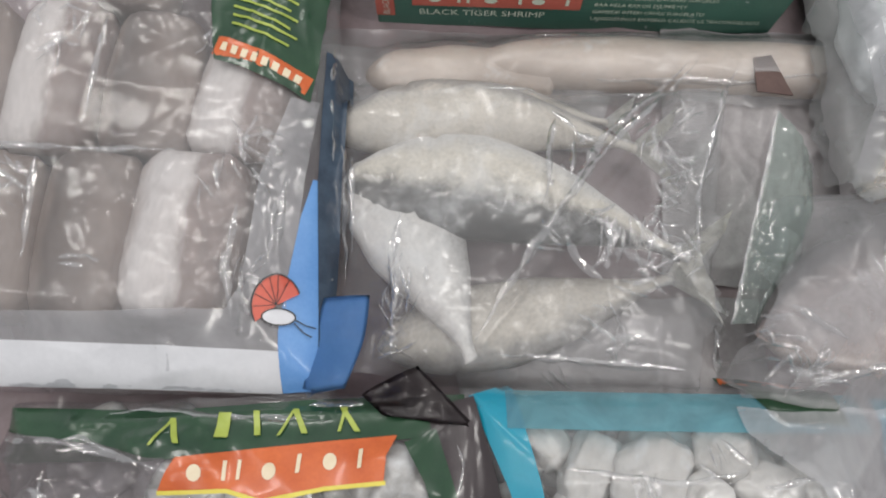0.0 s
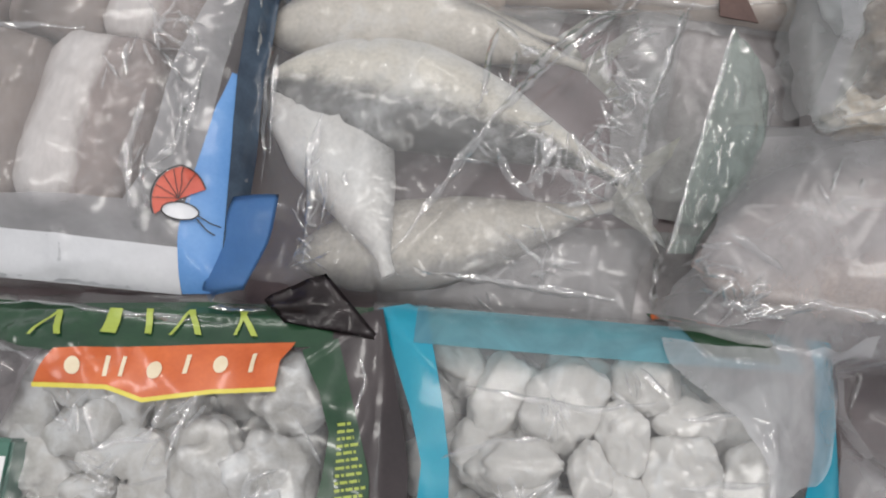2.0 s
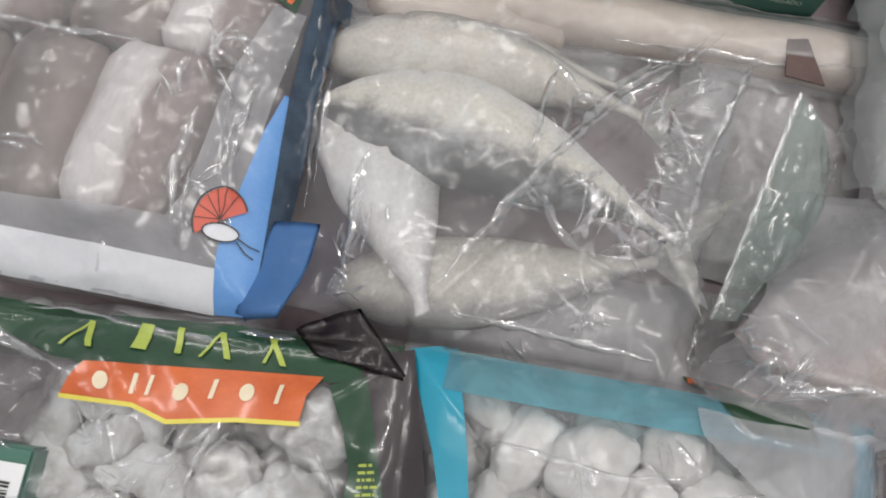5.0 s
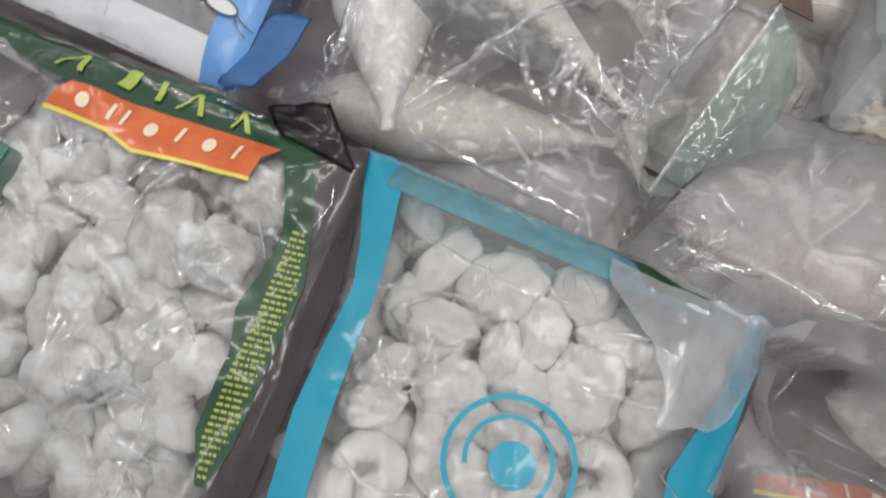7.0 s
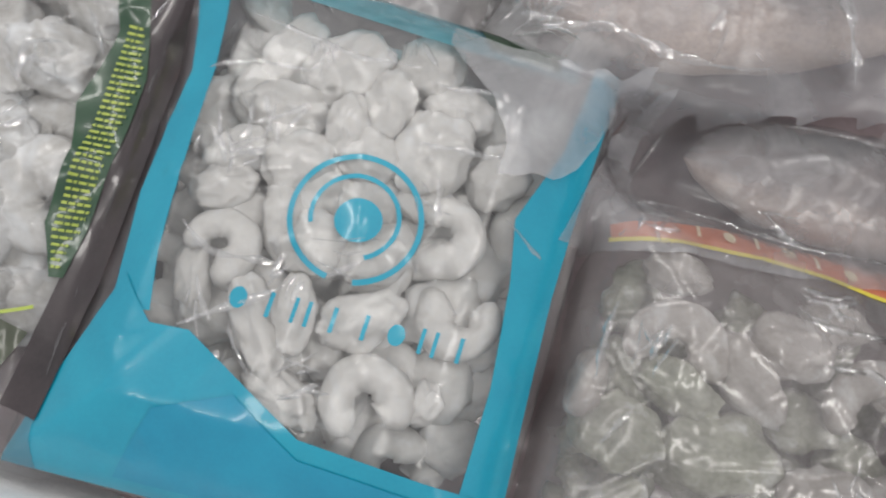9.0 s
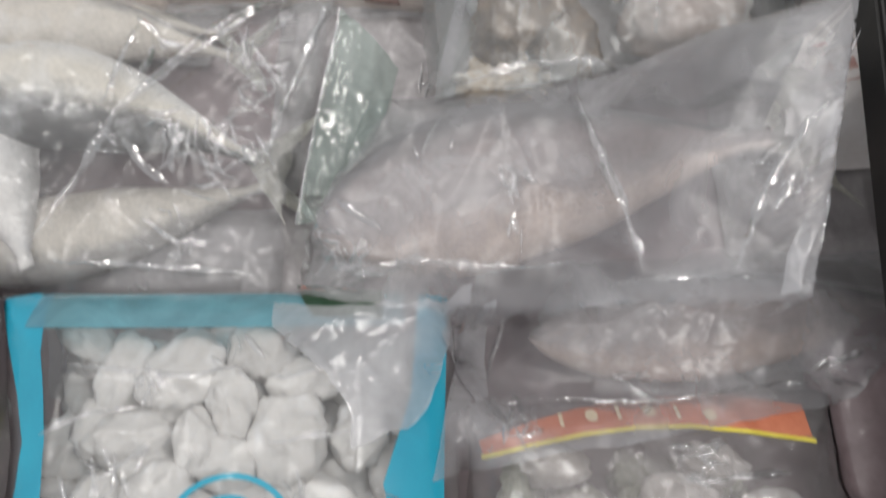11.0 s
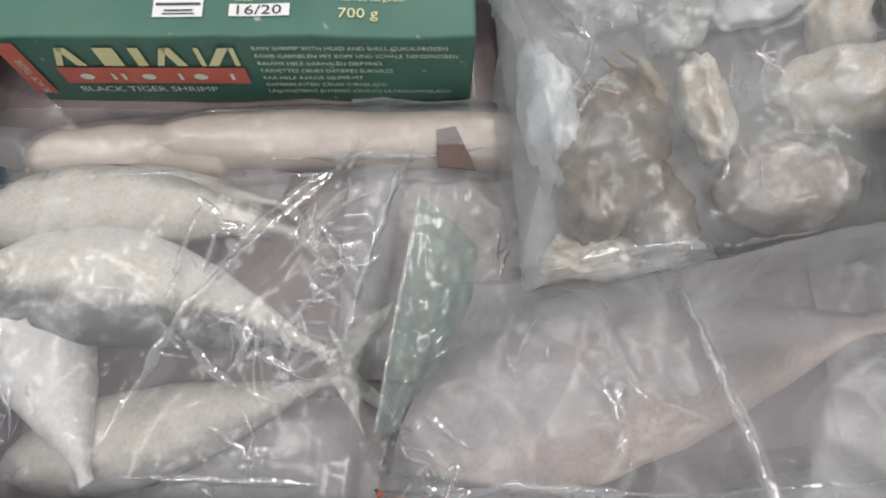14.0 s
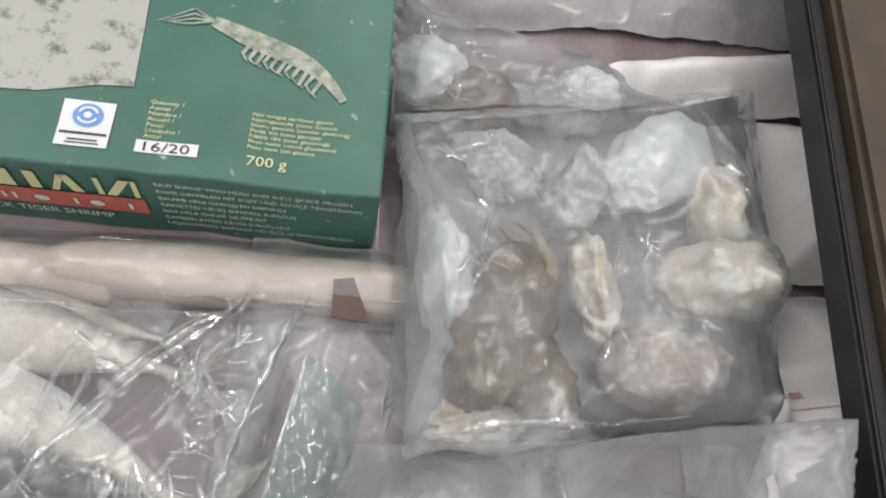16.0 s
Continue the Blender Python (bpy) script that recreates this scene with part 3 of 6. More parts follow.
def fish(name, head, tail, depth, thick, z, material, label, flip=False, bend=0.0, fin=True, group="", roll=0.0, seed=0):
    dx, dy = tail[0] - head[0], tail[1] - head[1]
    length = math.hypot(dx, dy)
    ob = thing(name, (0, 0, 0), label, "fish", group)
    vs, fs = fish_mesh(length, depth, thick, bend, seed=seed)
    me = bpy.data.meshes.new("body")
    me.from_pydata(vs, [], fs)
    me.materials.append(material)
    me.polygons.foreach_set("use_smooth", [True] * len(me.polygons))
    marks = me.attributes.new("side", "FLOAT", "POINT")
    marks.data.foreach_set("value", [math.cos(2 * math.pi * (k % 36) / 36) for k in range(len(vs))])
    body = new("body", me)
    body.parent = ob
    if fin:
        bm = bmesh.new()
        rows_ = []
        for i in range(13):
            a = -1 + 2 * i / 12
            tip = 0.145 * length * (0.55 + 0.55 * abs(a)) * (1 + 0.06 * math.sin(i * 5.1))
            r = []
            for j in range(5):
                q = j / 4
                r.append(bm.verts.new((length * 0.985 + tip * q, a * depth * (0.05 + 0.50 * q), thick * 0.03 * math.sin(i * 2.2) * q + 0.0007)))
            rows_.append(r)
        for i in range(12):
            for j in range(4):
                bm.faces.new((rows_[i][j], rows_[i + 1][j], rows_[i + 1][j + 1], rows_[i][j + 1]))
        bmesh.ops.solidify(bm, geom=bm.faces[:], thickness=0.0014)
        part("tail_fin", bm, FIN, None).parent = ob
        bm = bmesh.new()
        top = []
        for i in range(9):
            q = i / 8
            x = length * (0.36 + 0.20 * q)
            y0 = depth * 0.44 * (1 - 0.25 * q) + bend * length * 0.98
            top.append((bm.verts.new((x, y0, 0.002)), bm.verts.new((x + 0.012 * length, y0 + depth * 0.10 * math.sin(math.pi * (0.15 + 0.8 * q)), 0.001))))
        for i in range(8):
            bm.faces.new((top[i][0], top[i + 1][0], top[i + 1][1], top[i][1]))
        bmesh.ops.solidify(bm, geom=bm.faces[:], thickness=0.0012)
        part("dorsal_fin", bm, FIN, None).parent = ob
    turn = math.degrees(math.atan2(dy, dx))
    ob.matrix_world = Matrix.Translation((head[0], head[1], z)) @ pose(0, 0, 0, 0, 0, turn) @ pose(0, 0, 0, (180 if flip else 0) + roll, 0, 0)
    return ob


def curl_mesh(radius, thick, arc, taper, seed, squash=0.85, lump=0.12, n=26, m=14):
    """A curled, peeled shrimp: a fat arc that tapers to its tail, with shallow segments."""
    rings_ = []
    for k in range(n):
        t = k / (n - 1)
        a = radians(arc) * (t - 0.5)
        fat = thick * (1 - taper * t) * min(1.0, 0.30 + 2.6 * math.sqrt(max(t * (1 - t), 0.0)))
        fat *= 1 + 0.035 * math.sin(t * 34)
        r = []
        for i in range(m):
            b = 2 * math.pi * i / m
            c, s = math.cos(b), math.sin(b)
            q = fat * (1 + lump * noise.noise((c * 1.2 + seed * 3.1, s * 1.2, t * 3.5)) + 0.5 * lump * noise.noise((c * 3 + seed, s * 3, t * 9)))
            rr = radius + q * c
            r.append((rr * math.cos(a) - radius * 0.6, rr * math.sin(a), q * s * squash))
        rings_.append(r)
    return loft(rings_)


def lump_mesh(rx, ry, rz, seed, rough=0.2, n=28, m=18, freq=1.6):
    """An uneven pebble-like piece."""
    rings_ = []
    for j in range(m):
        ph = math.pi * (0.02 + 0.96 * j / (m - 1)) - math.pi / 2
        r = []
        for i in range(n):
            th = 2 * math.pi * i / n
            d = Vector((math.cos(ph) * math.cos(th), math.cos(ph) * math.sin(th), math.sin(ph)))
            q = 1 + rough * noise.noise(d * freq + Vector((seed * 5.3, seed * 1.7, 0))) + 0.45 * rough * noise.noise(d * freq * 3 + Vector((seed * 2.3, 0, seed)))
            r.append((d.x * rx * q, d.y * ry * q, d.z * rz * q))
        rings_.append(r)
    return loft(rings_)


def as_mesh(name, vf, material):
    me = bpy.data.meshes.new(name)
    me.from_pydata(vf[0], [], vf[1])
    me.materials.append(material)
    me.polygons.foreach_set("use_smooth", [True] * len(me.polygons))
    return me


def scatter(name, quad, spacing, meshes, label, category, group, seed, layers=2, sink=0.35, height=0.011, margin=0.014, tilt=28, roof=None):
    """Lays pieces close together inside an outline, layer on layer, each on what lies below it."""
    global heap
    rnd = random.Random(seed)
    d = inside(quad)
    xs, ys = [p[0] for p in quad], [p[1] for p in quad]
    made = []
    for layer in range(layers):
        spots = []
        for _ in range(2500):
            x, y = rnd.uniform(min(xs), max(xs)), rnd.uniform(min(ys), max(ys))
            if sample(d, x, y) < margin:
                continue
            if all((x - a) ** 2 + (y - b) ** 2 > spacing ** 2 for a, b in spots):
                spots.append((x, y))
        new_obs = []
        for x, y in spots:
            z = float(sample(heap, x, y)) + height * (1 - sink)
            if roof is not None and z + height > roof(x, y):
                continue
            ob = new(name, rnd.choice(meshes))
            s = rnd.uniform(0.86, 1.14)
            ob.matrix_world = pose(x, y, z, rnd.gauss(0, tilt), rnd.gauss(0, tilt), rnd.uniform(0, 360)) @ Matrix.Diagonal((s, s, s, 1))
            tagged(ob, label, category, group)
            new_obs.append(ob)
        lay(new_obs)
        made += new_obs
    return made


# ---- the freezer ----
def prism(name, x1, x2, y1, y2, z1, z2, material, parent, bevel=0.003, label="", turned=None):
    bm = bmesh.new()
    bmesh.ops.create_cube(bm, size=1.0)
    bmesh.ops.transform(bm, matrix=Matrix.Translation(((x1 + x2) / 2, (y1 + y2) / 2, (z1 + z2) / 2)) @ Matrix.Diagonal((x2 - x1, y2 - y1, z2 - z1, 1)), verts=bm.verts)
    if bevel:
        bmesh.ops.bevel(bm, geom=bm.edges[:], offset=bevel, segments=2, affect="EDGES")
    if turned is not None:
        bmesh.ops.transform(bm, matrix=turned, verts=bm.verts)
    return part(name, bm, material, parent, label, smooth=False)


freezer = thing("chest_freezer", (0.0, 0.2, -0.32), "open chest freezer with white lining and dark frame, full of frozen packs", "freezer", kind="structure")
prism("floor_panel", -0.80, 0.62, -0.27, 0.95, -0.33, -0.30, TUB_WHITE, freezer)
prism("back_wall", -0.80, 0.62, 0.93, 0.97, -0.30, 0.16, TUB_WHITE, freezer)
prism("front_wall", -0.80, 0.62, -0.305, -0.275, -0.30, 0.045, TUB_WHITE, freezer)
prism("left_wall", -0.84, -0.80, -0.30, 0.97, -0.30, 0.16, TUB_WHITE, freezer)
prism("right_wall", 0.60, 0.64, -0.30, 0.97, -0.30, 0.088, TUB_WHITE, freezer)
prism("front_rail", -0.86, 0.72, -0.45, -0.309, 0.040, 0.052, RAIL_BROWN, freezer)
prism("front_trim", -0.86, 0.72, -0.308, -0.294, 0.040, 0.056, RAIL_STEEL, freezer, 0.002, "thin steel trim")
RAIL_AT = pose(0.4545, 0, 0, 0, 0, -4.7)  # the side rail runs slightly askew, above the goods
prism("side_rail_lip", 0.0, 0.005, -0.40, 1.0, 0.090, 0.112, RAIL_BLACK, freezer, 0.002, "black glossy lip", RAIL_AT)
prism("side_rail_channel", 0.006, 0.017, -0.40, 1.0, 0.090, 0.107, RAIL_BLACK, freezer, 0.002, "", RAIL_AT)
prism("side_rail", 0.018, 0.125, -0.40, 1.0, 0.090, 0.117, RAIL_BROWN, freezer, 0.004, "dark brown frame", RAIL_AT)

prism("cabinet", -0.86, 0.70, -0.44, 1.0, -0.80, -0.331, TUB_WHITE, freezer, 0.01, "white outer cabinet")
shop_floor = thing("floor", (0, 0, -0.82), "grey shop floor", "floor", kind="structure")
prism("slab", -4, 4, -4, 4, -0.84, -0.801, GREYBAG, shop_floor, 0)

# frost crust along the front edge
bm = bmesh.new()
grid = []
for i in range(260):
    x = -0.62 + i * 0.005
    row = []
    for j in range(12):
        q = j / 11
        y = -0.290 + 0.028 * q + 0.006 * (float(vnoise(x, 0, 0.02, 31)) - 0.5) * (1 - abs(2 * q - 1) * 0.2)
        z = 0.034 + 0.030 * math.sin(math.pi * min(0.99, 0.12 + 0.8 * q)) + 0.010 * (float(vnoise(x, y, 0.012, 32)) - 0.5) + 0.004 * (float(vnoise(x, y, 0.005, 33)) - 0.5)
        row.append(bm.verts.new((x, y, z)))
    row.append(bm.verts.new((x, -0.259, -0.02)))
    grid.append(row)
for i in range(259):
    for j in range(12):
        bm.faces.new((grid[i][j], grid[i + 1][j], grid[i + 1][j + 1], grid[i][j + 1]))
frost = thing("frost_crust", (0, -0.25, 0.04), "thick white frost crust along the freezer's front edge", "frost", kind="stuff")
part("crust", bm, FROST, frost)

# ---- the packs underneath ----
under = thing("under_packs", (0.0, 0.2, -0.03), "dull plum plastic sacks of frozen goods underneath", "sack", kind="stuff")
bm = bmesh.new()
us, vs_ = np.meshgrid(np.linspace(-0.798, 0.598, 211), np.linspace(-0.272, 0.928, 190))
uz = sample(heap, us, vs_) + 0.004 * ridges(us, vs_, 0.05, 71) ** 2
vv = [bm.verts.new(p) for p in zip(us.ravel(), vs_.ravel(), uz.ravel())]
for j in range(189):
    for i in range(210):
        k = j * 211 + i
        bm.faces.new((vv[k], vv[k + 1], vv[k + 212], vv[k + 211]))
part("sheet", bm, PLUM, under)
lay([under])
for quad, seed in (([(0.14, 0.10), (0.33, 0.09), (0.34, 0.27), (0.15, 0.28)], 81), ([(-0.08, 0.20), (0.10, 0.19), (0.12, 0.25), (-0.09, 0.27)], 82),
                   ([(0.02, -0.02), (0.2, -0.03), (0.2, 0.09), (0.0, 0.09)], 83), ([(0.42, -0.05), (0.58, -0.06), (0.58, 0.2), (0.43, 0.18)], 84)):
    pack, fld = bag("plastic_pack", quad, [], GREYBAG, "grey crumpled plastic pack lying beneath the others", "pack", 10, 0.004, 0.045, seed, loose=0.010)
    sprinkle(pack, fld, quad, 3, seed)

# ---- pale fillets in front of the carton ----
fillets = []
for k, (x1, x2, y, w, hgt) in enumerate(((-0.052, 0.075, 0.242, 0.036, 0.026), (0.02, 0.272, 0.246, 0.038, 0.030))):
    prof = []
    for i in range(60):
        t = i / 59
        w2 = w / 2 * min(1, 2.2 * math.sqrt(t + 0.01)) * min(1, 0.45 + 3 * math.sqrt(max(1 - t, 0)))
        h2 = hgt / 2 * min(1, 3 * math.sqrt(t + 0.004)) * min(1, 0.3 + 4 * math.sqrt(max(1 - t, 0)))
        prof.append([(x1 + (x2 - x1) * t, y + 0.004 * math.sin(t * 3 + k) + w2 * math.cos(a) * (1 + 0.05 * math.sin(t * 17 + k)), -0.003 + 0.003 * k + h2 * math.sin(a))
                     for a in np.linspace(0, 2 * math.pi, 24, endpoint=False)])
    ob = mesh_thing("fish_fillet", *loft(prof), FILLET, "pale cream frozen fish fillet in a clear bag", "fillet", "fillets in front of the carton")
    fillets.append(ob)
lay(fillets)
fibag, fifield = bag("fillet_bag", [(-0.085, 0.222), (0.278, 0.218), (0.28, 0.272), (-0.085, 0.280)], fillets, FILM_SOFT, "clear soft plastic bag around pale fish fillets", tight=25, crinkle=0.0008, seed=12)

for k, pts in enumerate(([(-0.05, 0.262), (0.05, 0.266), (0.12, 0.262)], [(0.10, 0.232), (0.2, 0.23), (0.26, 0.235)])):
    crease(fibag, fifield, pts, 0.003, 0.0008, k + 240.4)

# ---- the green shrimp carton ----
carton = thing("shrimp_carton", (0.0905, 0.282, 0.0), "green cardboard carton of frozen shrimp with pale lettering", "carton")
BT = pose(0.0905, 0.282, 0.0, 0, 0, -2.0)
bm = bmesh.new()
bmesh.ops.create_cube(bm, size=1.0)
bmesh.ops.transform(bm, matrix=Matrix.Translation((0, 0.0975, 0.0275)) @ Matrix.Diagonal((0.272, 0.195, 0.075, 1)), verts=bm.verts)
bmesh.ops.subdivide_edges(bm, edges=bm.edges[:], cuts=14, use_grid_fill=True)
for v in bm.verts:
    n = noise.noise(Vector((v.co.x * 25, v.co.y * 25, v.co.z * 25)))
    bulge = (1 - (v.co.x / 0.136) ** 2) * (1 - ((v.co.y - 0.0975) / 0.0975) ** 2)
    v.co.z += (0.0012 * n + 0.0015 * bulge) if v.co.z > 0.06 else 0
    if v.co.y < 0.001:
        v.co.y += 0.0012 * n
bmesh.ops.transform(bm, matrix=BT, verts=bm.verts)
body = part("body", bm, CARD_GREEN, carton, smooth=False)
bev = body.modifiers.new("worn edges", "BEVEL")
bev.width, bev.segments, bev.limit_method = 0.002, 3, "ANGLE"


def on_top(name, bm, mat, label="", lift=0.0006, parent=None):
    bmesh.ops.triangulate(bm, faces=bm.faces)
    for _ in range(4):
        long = [e for e in bm.edges if e.calc_length() > 0.012]
        if not long:
            break
        bmesh.ops.subdivide_edges(bm, edges=long, cuts=1)
        bmesh.ops.triangulate(bm, faces=[f for f in bm.faces if len(f.verts) > 3])
    for v in bm.verts:
        n = noise.noise(Vector((v.co.x * 25, v.co.y * 25, 0.065 * 25)))
        v.co.z = 0.065 + 0.0012 * n + 0.0015 * max(0, (1 - (v.co.x / 0.136) ** 2) * (1 - ((v.co.y - 0.0975) / 0.0975) ** 2)) + lift
    bmesh.ops.transform(bm, matrix=BT, verts=bm.verts)
    return part(name, bm, mat, parent or carton, label)


def on_front(name, bm, mat, label="", lift=0.0014):
    """Shapes drawn in x and height, laid on the carton's front."""
    for v in bm.verts:
        v.co = Vector((v.co.x, -lift, v.co.y))
    bmesh.ops.transform(bm, matrix=BT, verts=bm.verts)
    return part(name, bm, mat, carton, label, smooth=False)


def rect(x1, x2, y1, y2):
    return flat([(x1, y1), (x2, y1), (x2, y2), (x1, y2)])


# places on the top are given from the middle of the front edge
on_top("photograph", flat([(-0.134, 0.046), (-0.11, 0.040), (-0.06, 0.044), (-0.03, 0.052), (-0.010, 0.054), (-0.014, 0.122), (-0.134, 0.122)]), PHOTO_WHITE, "printed picture of pale shrimps", 0.0008)
sticker = on_top("certificate_mark", rect(-0.0445, -0.0165, 0.0120, 0.041), PAPER_WHITE, "white printed certificate mark", 0.0009)
on_top("seal_ring", disc(-0.030, 0.0315, 0.0082, 0.0075), INK_BLUE, "", 0.0014)
on_top("seal_arc", merged(ring(-0.030, 0.0315, 0.0052, 0.0048, 0.0014, 20, 160), ring(-0.030, 0.0315, 0.0052, 0.0048, 0.0014, 200, 340), disc(-0.030, 0.0315, 0.0022, 0.0020)), PAPER_WHITE, "", 0.0019)
on_top("mark_bar", merged(rect(-0.043, -0.018, 0.0193, 0.0208), rect(-0.038, -0.022, 0.0155, 0.0165), rect(-0.039, -0.021, 0.0135, 0.0143)), INK_DARK, "", 0.0014)
on_top("count_label", rect(-0.002, 0.032, 0.0125, 0.0205), PAPER_WHITE, "white count label", 0.0009)
on_top("count_text", lettering("16/20", 0.0, 0.0135, 0.0086, 0, 1.42), INK_DARK, "", 0.0014)
on_top("weight_text", lettering("700 g", 0.0585, 0.0115, 0.0090, 0, 1.15), PAPER_GOLD, "", 0.0010)
on_top("quantity_text", merged(*[lettering(w, 0.001, 0.0445 - 0.0037 * k, 0.0036, 0, 1.25) for k, w in enumerate(("Quantity /", "Aantal /", "Nombre /", "Anzahl /", "Pezzi/", "Unidades /", "Antal"))]), PAPER_GOLD, "", 0.0010)
on_top("net_weight_text", merged(*[lettering(w, 0.058, 0.0445 - 0.0037 * k, 0.0034, 0, 1.25) for k, w in enumerate((
    "Net weight (without glaze):", "Nettogewicht (ohne Glasur):", "Netto gewicht (zonder glazering):", "Poids net (sans glacage):", "Netto vikt (utan glasering):", "Peso netto (senza glassatura):", "Peso neto (sin glaseo):"))]), PAPER_GOLD, "", 0.0010)
# the printed prawn: a curved body with legs and feelers
spine = [(0.026 + 0.083 * t, 0.108 - 0.006 * math.sin(t * 5) - 0.052 * t ** 2.2) for t in np.linspace(0, 1, 20)]
prawn = on_top("printed_prawn", band(spine, [0.004 + 0.010 * math.sin(math.pi * min(1, 0.12 + t)) for t in np.linspace(0, 0.86, 20)]), PHOTO_SHRIMP, "printed picture of a whole shrimp", 0.0009)
legs = [band([spine[k], (spine[k][0] - 0.006, spine[k][1] - 0.011 - 0.002 * (k % 3)), (spine[k][0] - 0.003, spine[k][1] - 0.016)], [0.003, 0.0022, 0.001]) for k in range(6, 17, 1)]
feel = [band([spine[0], (spine[0][0] - 0.012, spine[0][1] + 0.004 * a), (spine[0][0] - 0.026 - 0.003 * a, spine[0][1] + 0.004 * a - 0.005 - 0.004 * a)], [0.002, 0.0012, 0.0006]) for a in (-1, 0, 1, 2)]
for shape in legs:
    on_top("printed_leg", shape, PHOTO_SHRIMP, "", 0.0012)
for shape in feel:
    on_top("printed_feeler", shape, PHOTO_SHRIMP, "", 0.0012)
# front: a maker's sign as plain bars, the kind of goods in words
for x, w, s in (
    (-0.109, 0.004, 0.007), (-0.097, 0.006, -0.005), (-0.081, 0.012, 0.0), (-0.061, 0.006, 0.0), (-0.050, 0.004, 0.007), (-0.038, 0.006, -0.005), (-0.024, 0.003, 0.0), (-0.020, 0.006, 0.010), (-0.004, 0.003, 0.0)):
    on_front("gold_bar", flat([(x, 0.0365), (x + w, 0.0365), (x + w + s, 0.0555), (x + s, 0.0555)]), PAPER_GOLD)
on_front("red_panel", rect(-0.111, 0.0005, 0.0165, 0.0345), PAPER_RED, "red printed panel")
for k, x in enumerate((-0.100, -0.081, -0.063, -0.044, -0.032, -0.013)):
    shape = disc(x + 0.004, 0.025, 0.0042, 0.0034) if k in (0, 2, 4) else rect(x + 0.003, x + 0.0052, 0.0215, 0.0285) if k != 1 else merged(rect(x, x + 0.002, 0.0215, 0.0285), rect(x + 0.006, x + 0.008, 0.0215, 0.0285))
    on_front("pale_shape", shape, PAPER_PALE, "", 0.0019)
on_front("goods_text", lettering("BLACK TIGER SHRIMP", -0.107, 0.0065, 0.0088, 0, 1.0), PAPER_PALE)
on_front("left_panel", rect(-0.1355, -0.123, 0.004, 0.060), PAPER_RED, "red printed end panel")
on_front("panel_text", lettering("BLACK TIGER", -0.1265, 0.006, 0.0062, 90, 1.0), PAPER_PALE, "", 0.0019)
on_front("language_text", merged(*[lettering(w, 0.009, 0.0535 - 0.0080 * k, 0.0055, 0, 0.82) for k, w in enumerate((
    "RAW SHRIMP WITH HEAD AND SHELL QUICK-FROZEN", "ROHE GARNELEN MIT KOPF UND SCHALE TIEFGEFROREN", "RAUWE HELE GARNALEN DIEPVRIES", "CREVETTES CRUES ENTIERES SURGELES",
    "RAA HELA RAKOR DJUPFRYST", "GAMBERI INTERI CRUDI SURGELATO", "LANGOSTINOS ENTEROS CRUDOS ULTRACONGELADO"))]), PAPER_PALE)
lay([carton])

# ---- mackerel in a clear bag ----
G = "mackerel in one bag"
LM = "frost-covered silvery mackerel inside a clear plastic bag"
mackerel = [
    fish("mackerel", (-0.030, 0.213), (0.108, 0.206), 0.036, 0.024, 0.002, MACKEREL_PALE, LM, bend=0.05, group=G, seed=1),
    fish("mackerel", (-0.072, 0.194), (0.122, 0.182), 0.054, 0.030, 0.016, MACKEREL_PALE, LM, bend=0.07, group=G, seed=2),
    fish("mackerel", (-0.040, 0.058), (0.142, 0.101), 0.054, 0.030, 0.004, MACKEREL_PALE, LM, flip=True, bend=0.02, group=G, seed=3),
    fish("mackerel", (-0.054, 0.170), (0.0165, 0.048), 0.062, 0.032, 0.022, MACKEREL_WHITE, "short pale mackerel with its tail cut, in a clear bag", fin=False, group=G, bend=0.05, seed=4),
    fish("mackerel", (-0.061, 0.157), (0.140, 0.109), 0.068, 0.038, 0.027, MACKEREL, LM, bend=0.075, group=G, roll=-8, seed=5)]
lay(mackerel)
mbag, mfield = bag("mackerel_bag", [(-0.066, 0.040), (0.150, 0.033), (0.185, 0.225), (-0.080, 0.212)], mackerel, FILM_CLEAR, "clear crinkled plastic bag full of frozen mackerel",
                   tight=260, crinkle=0.0018, size=0.026, seed=21, loose=0.003, wobble=0.006, rest=0.012, air=0.012,
                   folds=[((0.165, 0.238), (0.022, 0.055), 0.006, 0.0028), ((0.070, 0.190), (0.066, 0.12), 0.004, 0.002), ((0.080, 0.185), (0.073, 0.15), 0.003, 0.002),
                          ((0.19, 0.23), (0.16, 0.10), 0.005, 0.003), ((-0.055, 0.16), (-0.053, 0.10), 0.003, 0.002), ((-0.032, 0.12), (-0.028, 0.07), 0.003, 0.002)])

for k, pts in enumerate(([(0.165, 0.242), (0.103, 0.181), (0.071, 0.137), (0.037, 0.090), (0.018, 0.058)], [(0.158, 0.240), (0.100, 0.186), (0.072, 0.141)], [(0.069, 0.196), (0.064, 0.172), (0.061, 0.144)], [(0.080, 0.180), (0.076, 0.154)],
        [(0.190, 0.235), (0.172, 0.194), (0.156, 0.147), (0.149, 0.110)], [(0.182, 0.225), (0.168, 0.180)], [(-0.055, 0.169), (-0.054, 0.145), (-0.053, 0.110)], [(-0.024, 0.131), (-0.030, 0.100), (-0.030, 0.061)], [(0.070, 0.117), (0.080, 0.103), (0.094, 0.094)],
        [(0.03, 0.052), (0.09, 0.047), (0.14, 0.043)], [(0.02, 0.215), (0.09, 0.222), (0.15, 0.218)])):
    crease(mbag, mfield, pts, 0.0042, 0.0013, k + 0.4)
